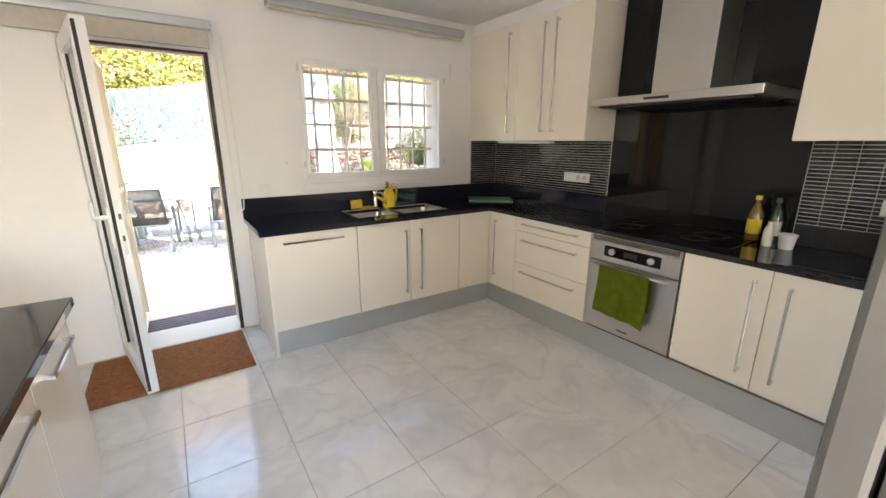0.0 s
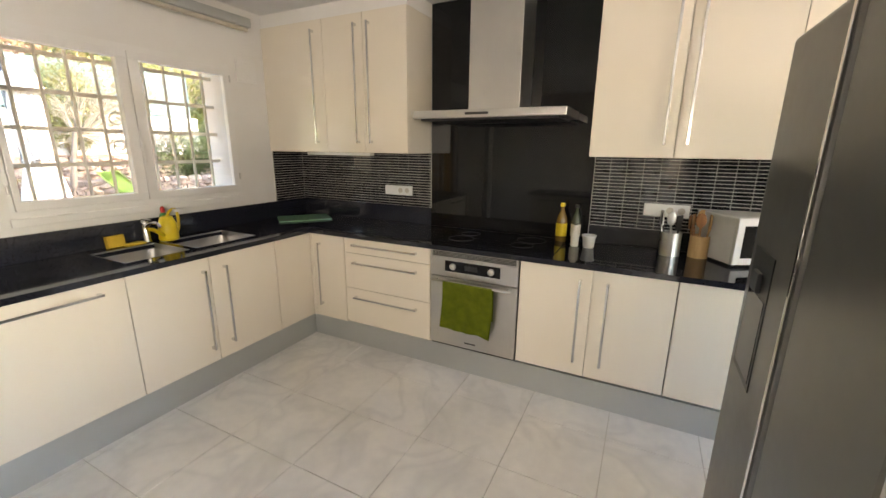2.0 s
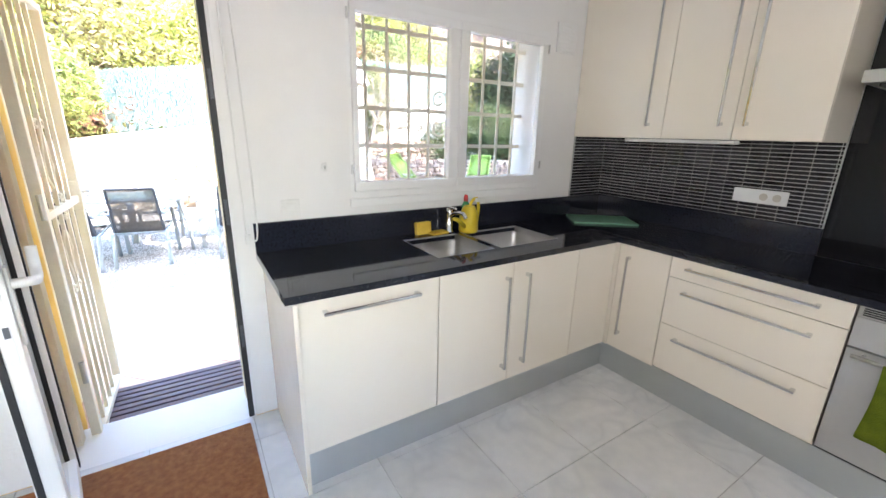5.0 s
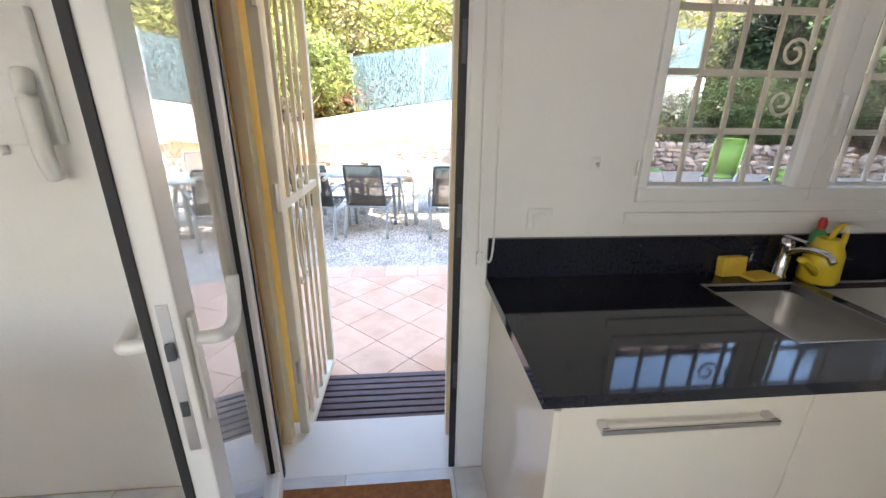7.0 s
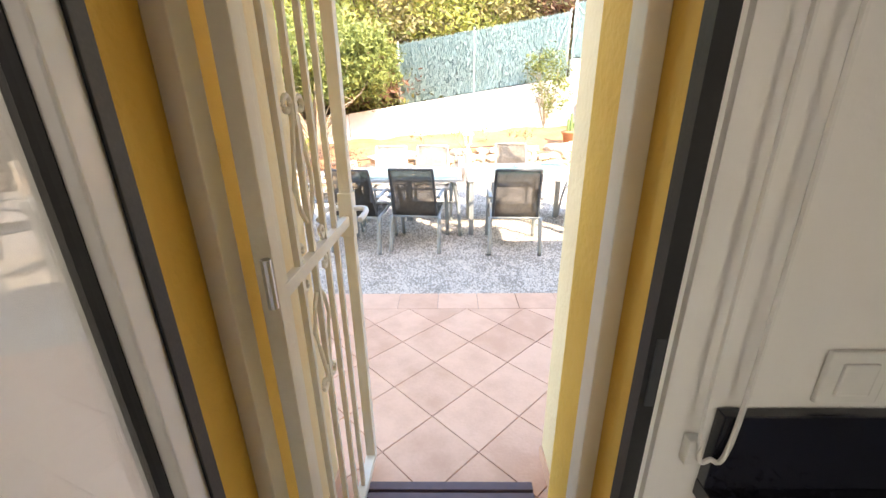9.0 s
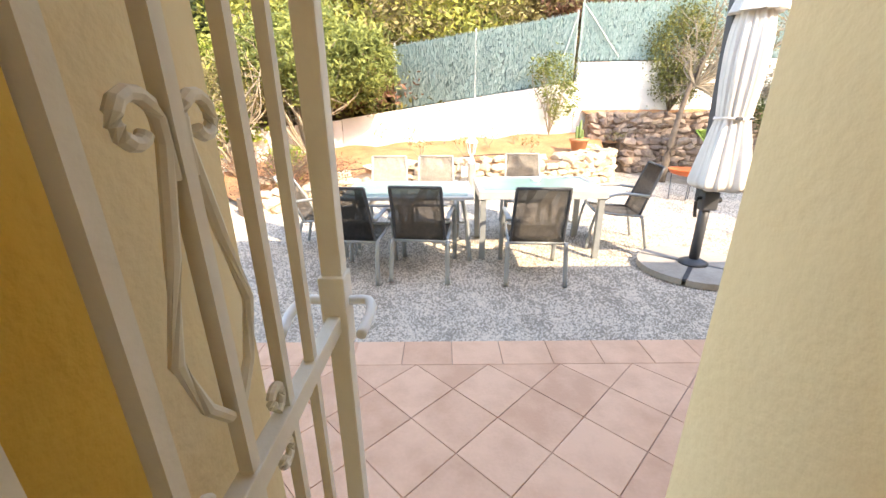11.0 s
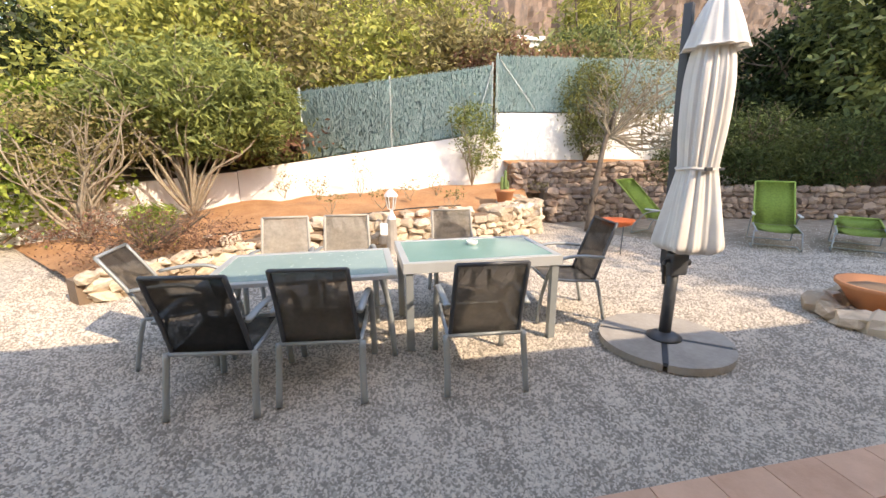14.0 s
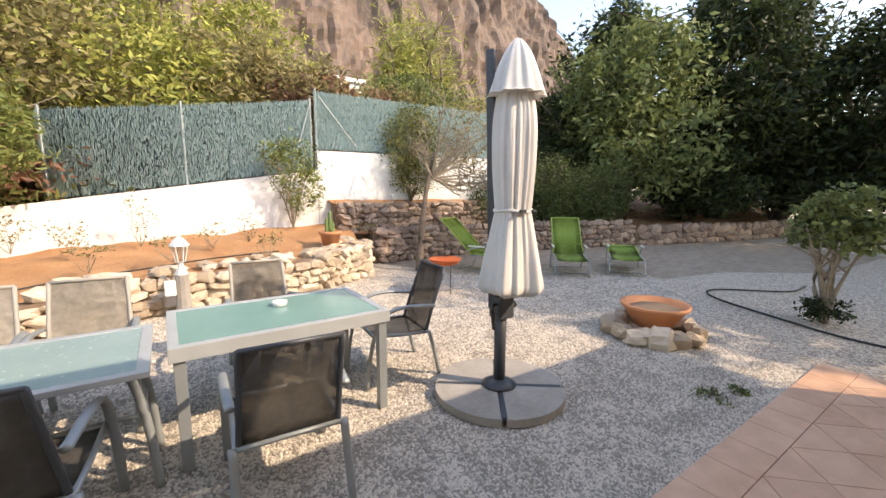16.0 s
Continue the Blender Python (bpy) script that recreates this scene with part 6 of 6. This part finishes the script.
# dark trees on the right; the last four are unseen, added to cast shade
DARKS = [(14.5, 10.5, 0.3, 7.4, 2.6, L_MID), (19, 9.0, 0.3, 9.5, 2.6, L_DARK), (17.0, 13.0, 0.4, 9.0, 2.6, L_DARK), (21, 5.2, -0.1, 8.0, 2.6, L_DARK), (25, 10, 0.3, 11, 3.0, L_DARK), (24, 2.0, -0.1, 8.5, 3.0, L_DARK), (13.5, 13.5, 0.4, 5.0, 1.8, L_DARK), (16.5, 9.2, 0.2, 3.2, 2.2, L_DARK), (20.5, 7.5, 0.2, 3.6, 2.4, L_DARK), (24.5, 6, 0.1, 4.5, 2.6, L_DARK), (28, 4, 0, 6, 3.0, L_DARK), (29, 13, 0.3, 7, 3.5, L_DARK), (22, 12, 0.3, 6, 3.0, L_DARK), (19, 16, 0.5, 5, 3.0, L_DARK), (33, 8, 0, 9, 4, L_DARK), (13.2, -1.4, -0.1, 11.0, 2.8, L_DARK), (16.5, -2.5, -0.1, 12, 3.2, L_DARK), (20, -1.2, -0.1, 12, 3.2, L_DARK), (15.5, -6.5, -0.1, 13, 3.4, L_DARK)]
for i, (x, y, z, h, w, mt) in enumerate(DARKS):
    plant("dark_tree", "dense dark evergreen tree at the garden edge; unseen ones only cast shade", "tree", (x, y, z - 0.1), [(x + rnd.uniform(-w, w) * 0.5, y + rnd.uniform(-w, w) * 0.5, z + h * rnd.uniform(0.5, 0.9)) for _ in range(6)], 0.10, [(x, y, z + h * 0.62, w, w, h * 0.33), (x - 0.3 * w, y - 0.4 * w, z + h * 0.38, w * 0.85, w * 0.8, h * 0.25), (x + 0.2 * w, y, z + h * 0.85, w * 0.6, w * 0.6, h * 0.17)], 10500, 0.17 + 0.014 * h, mt, 160 + i, group="dark garden trees", clumps=80, spread=0.17)
for i, (x, y, h) in enumerate(((21.5, 15.5, 12.5), (24.5, 13.0, 12.0), (27, 9.5, 12))):
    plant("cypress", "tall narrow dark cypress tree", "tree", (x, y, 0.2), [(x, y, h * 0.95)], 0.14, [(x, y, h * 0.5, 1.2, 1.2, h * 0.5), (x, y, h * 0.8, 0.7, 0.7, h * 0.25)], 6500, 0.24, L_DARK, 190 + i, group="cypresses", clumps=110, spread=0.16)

# chimney of a house behind the slope
ch = thing("distant_chimney", "white rendered chimney of a house on the slope", "chimney", pose(5.7, 16.0, 2.3))
part("shaft", boxes((-0.55, -0.4, 0, 0.35, 0.4, 2.9), bevel=0.02), M_OUTWALL, ch)
part("cap", boxes((-0.65, -0.5, 2.9, 0.45, 0.5, 3.05), bevel=0.02), M_OUTWALL, ch)

# rocky mountain far behind
M_ROCK = material("limestone_cliff", (0.20, 0.138, 0.105), (0.075, 0.062, 0.055), 0.06, 0.95, fine=0.9, stretch=(1, 1, 0.35), bump=1.0, bump_scale=0.5)


def mountain():
    bm = bmesh.new()
    nx, nz = 180, 70
    rows = []
    for j in range(nz + 1):
        v = j / nz
        row = []
        for i in range(nx + 1):
            u = i / nx
            x = -120 + 560 * u
            top = 215.0 if x < 300 else (205 - (x - 285) * 0.75 if x < 385 else max(0.0, 130 - (x - 385) * 4.5))
            top = top + 10 * noise.noise(Vector((x * 0.03, 3.1, 0))) + 5 * noise.noise(Vector((x * 0.1, 7, 0)))
            z = max(2.0, top) * v
            y = 260 + 40 * v ** 3 - 18 * (1 - v) + 12 * noise.noise(Vector((x * 0.03, z * 0.01, 1))) + 9 * noise.noise(Vector((x * 0.1, z * 0.04, 5))) + 3.5 * noise.noise(Vector((x * 0.3, z * 0.14, 9)))
            row.append(bm.verts.new((x, y, z)))
        rows.append(row)
    for a, b in zip(rows, rows[1:]):
        for i in range(nx):
            bm.faces.new((a[i], a[i + 1], b[i + 1], b[i]))
    return bm


structure("backdrop_mountain", mountain(), M_ROCK, "steep limestone mountain with reddish cliffs", "mountain")

# ---- tiles, laid piece by piece ----
def tile_mesh(name, w, d, h, mat, gap=0.0015, bev=0.0015):
    bm = boxes((gap, gap, 0, w - gap, d - gap, h))
    bmesh.ops.bevel(bm, geom=[e for e in bm.edges if all(v.co.z > h * 0.5 for v in e.verts)], offset=bev, segments=1, affect="EDGES")
    me = bpy.data.meshes.new(name)
    bm.to_mesh(me)
    bm.free()
    me.materials.append(mat)
    return me


TS = 0.46
ft = tile_mesh("tile", TS, TS, 0.0058, M_TILE)
for i in range(-8, 4):
    for j in range(-11, 3):
        x0, y0 = 0.93 + i * TS, -1.10 + j * TS - 0.02
        if -2.75 < x0 < 2.25 and -6.1 < y0 < -0.05:
            if y0 + TS > 0.0:
                ob = new("tile", tile_mesh("tile", TS, -y0 - 0.001, 0.0058, M_TILE))
            else:
                ob = new("tile", ft)
            ob.parent = floor
            ob.location = (x0, y0, -0.0058)

mosaic = tagged(link_mesh("splashback", boxes((2.679, -1.42, 1.062, 2.697, -0.004, 1.498), (2.679, -3.66, 0.914, 2.697, -2.67, 1.498), (2.335, -0.016, 1.062, 2.678, -0.003, 1.498)), M_MGROUT), "black strip mosaic splashback with pale joints", "splashback", kind="structure")


def strips():
    rnd4 = random.Random(2)
    bm = bmesh.new()
    ph = 0.0222
    for run, (a, b) in enumerate(((0.02, 1.415), (2.675, 3.655))):
        z = 1.064 if run == 0 else 1.04
        while z < 1.49:
            s = a
            while s < b:
                w = 0.099
                e = min(b, s + w - 0.0035)
                box(bm, 2.6755, -e, z, 2.680, -s, z + ph - 0.0045)
                s += w
            z += ph
    z = 1.064
    while z < 1.49:
        s = 2.337
        while s < 2.672:
            box(bm, s, -0.0195, z, min(2.672, s + 0.0955), -0.0155, z + ph - 0.0045)
            s += 0.099
        z += ph
    box(bm, 2.6755, -3.655, 0.914, 2.680, -2.675, 1.036)
    return bm


tiles = part("mosaic_strips", strips(), M_MOSAIC, mosaic)
tiles["kind"] = "stuff"

TT = 0.33
border = tile_mesh("terrace_tile", TT, 0.272, 0.012, M_TERRA, 0.002, 0.002)
for k in range(-14, 17):
    x0 = -0.397 + k * TT
    if -4.9 < x0 < 4.7:
        ob = new("terrace_tile", border)
        ob.parent = terrace
        ob.location = (x0, 2.367, G + 0.002)
diag = tile_mesh("terrace_tile", TT, TT, 0.012, M_TERRA, 0.002, 0.002)


def clipped(poly, y1, y0):
    for keep in (lambda p: y1 - p[1], lambda p: p[1] - y0):
        out = []
        for a, b in zip(poly, poly[1:] + poly[:1]):
            da, db = keep(a), keep(b)
            if da >= 0:
                out.append(a)
            if da * db < 0:
                t = da / (da - db)
                out.append((a[0] + (b[0] - a[0]) * t, a[1] + (b[1] - a[1]) * t))
        poly = out
    return poly


R2 = TT / math.sqrt(2)
for i in range(-16, 24):
    for j in range(-12, 24):
        cx, cy = -0.397 + (i - j) * R2, 2.367 - (i + j) * R2
        if not (-4.2 < cx < 4.9 and 0.25 < cy < 2.5):
            continue
        if cy + R2 <= 2.366 and cy - R2 >= 0.34:
            ob = new("terrace_tile", diag)
            ob.matrix_basis = pose(cx, cy - R2, G + 0.002, 0, 0, 45)
        else:
            k = R2 - 0.0035
            poly = clipped([(cx, cy - k), (cx + k, cy), (cx, cy + k), (cx - k, cy)], 2.364, 0.34)
            if len(poly) < 3:
                continue
            bm = bmesh.new()
            lo, hi = [bm.verts.new((*p, G + 0.002)) for p in poly], [bm.verts.new((*p, G + 0.014)) for p in poly]
            bm.faces.new(hi)
            for q in range(len(poly)):
                bm.faces.new((lo[q], lo[(q + 1) % len(poly)], hi[(q + 1) % len(poly)], hi[q]))
            ob = link_mesh("terrace_tile", bm, M_TERRA)
        ob.parent = terrace


def pebbles(n, seed):
    """Loose gravel stones over the nearer yard."""
    rng = np.random.RandomState(seed)
    u = rng.rand(n)
    y = 2.645 + 5.5 * u ** 1.5
    x = rng.uniform(-1, 1, n) * (2.2 + 0.75 * (y - 0.8)) + 0.8 + 0.32 * (y - 2.6)
    bare = (y > 10.0 - 0.58 * x + rng.normal(size=n) * 0.35) & (x > 4.2) & (rng.rand(n) < 0.88)
    x, y = x[~bare], y[~bare]
    n = len(x)
    r = rng.uniform(0.006, 0.016, n)
    a = rng.uniform(0, 6.28, n)
    base = np.array([[1, 0, 0], [0.2, 0.9, 0.05], [-0.9, 0.3, 0], [-0.4, -0.8, 0.05], [0.5, -0.6, 0], [0.1, 0.1, 0.75]])
    ca, sa = np.cos(a)[:, None], np.sin(a)[:, None]
    jit = base[None] * rng.uniform(0.7, 1.3, (n, 6, 1))
    px = jit[..., 0] * ca - jit[..., 1] * sa
    py = jit[..., 0] * sa + jit[..., 1] * ca
    v = np.stack([x[:, None] + px * r[:, None], y[:, None] + py * r[:, None], -0.123 + jit[..., 2] * r[:, None] * 1.1], -1).reshape(-1, 3)
    tri = np.array([[0, 1, 5], [1, 2, 5], [2, 3, 5], [3, 4, 5], [4, 0, 5]])
    f = (np.arange(n)[:, None, None] * 6 + tri[None]).reshape(-1)
    me = bpy.data.meshes.new("gravel_stones")
    me.vertices.add(6 * n)
    me.vertices.foreach_set("co", v.astype(np.float32).ravel())
    me.loops.add(len(f))
    me.loops.foreach_set("vertex_index", f.astype(np.int32))
    me.polygons.add(len(f) // 3)
    me.polygons.foreach_set("loop_start", np.arange(len(f) // 3, dtype=np.int32) * 3)
    me.update()
    me.materials.append(M_PEBBLE)
    return tagged(new("gravel_stones", me), "loose pale grey gravel stones", "gravel", kind="stuff")


pebbles(270000, 5)
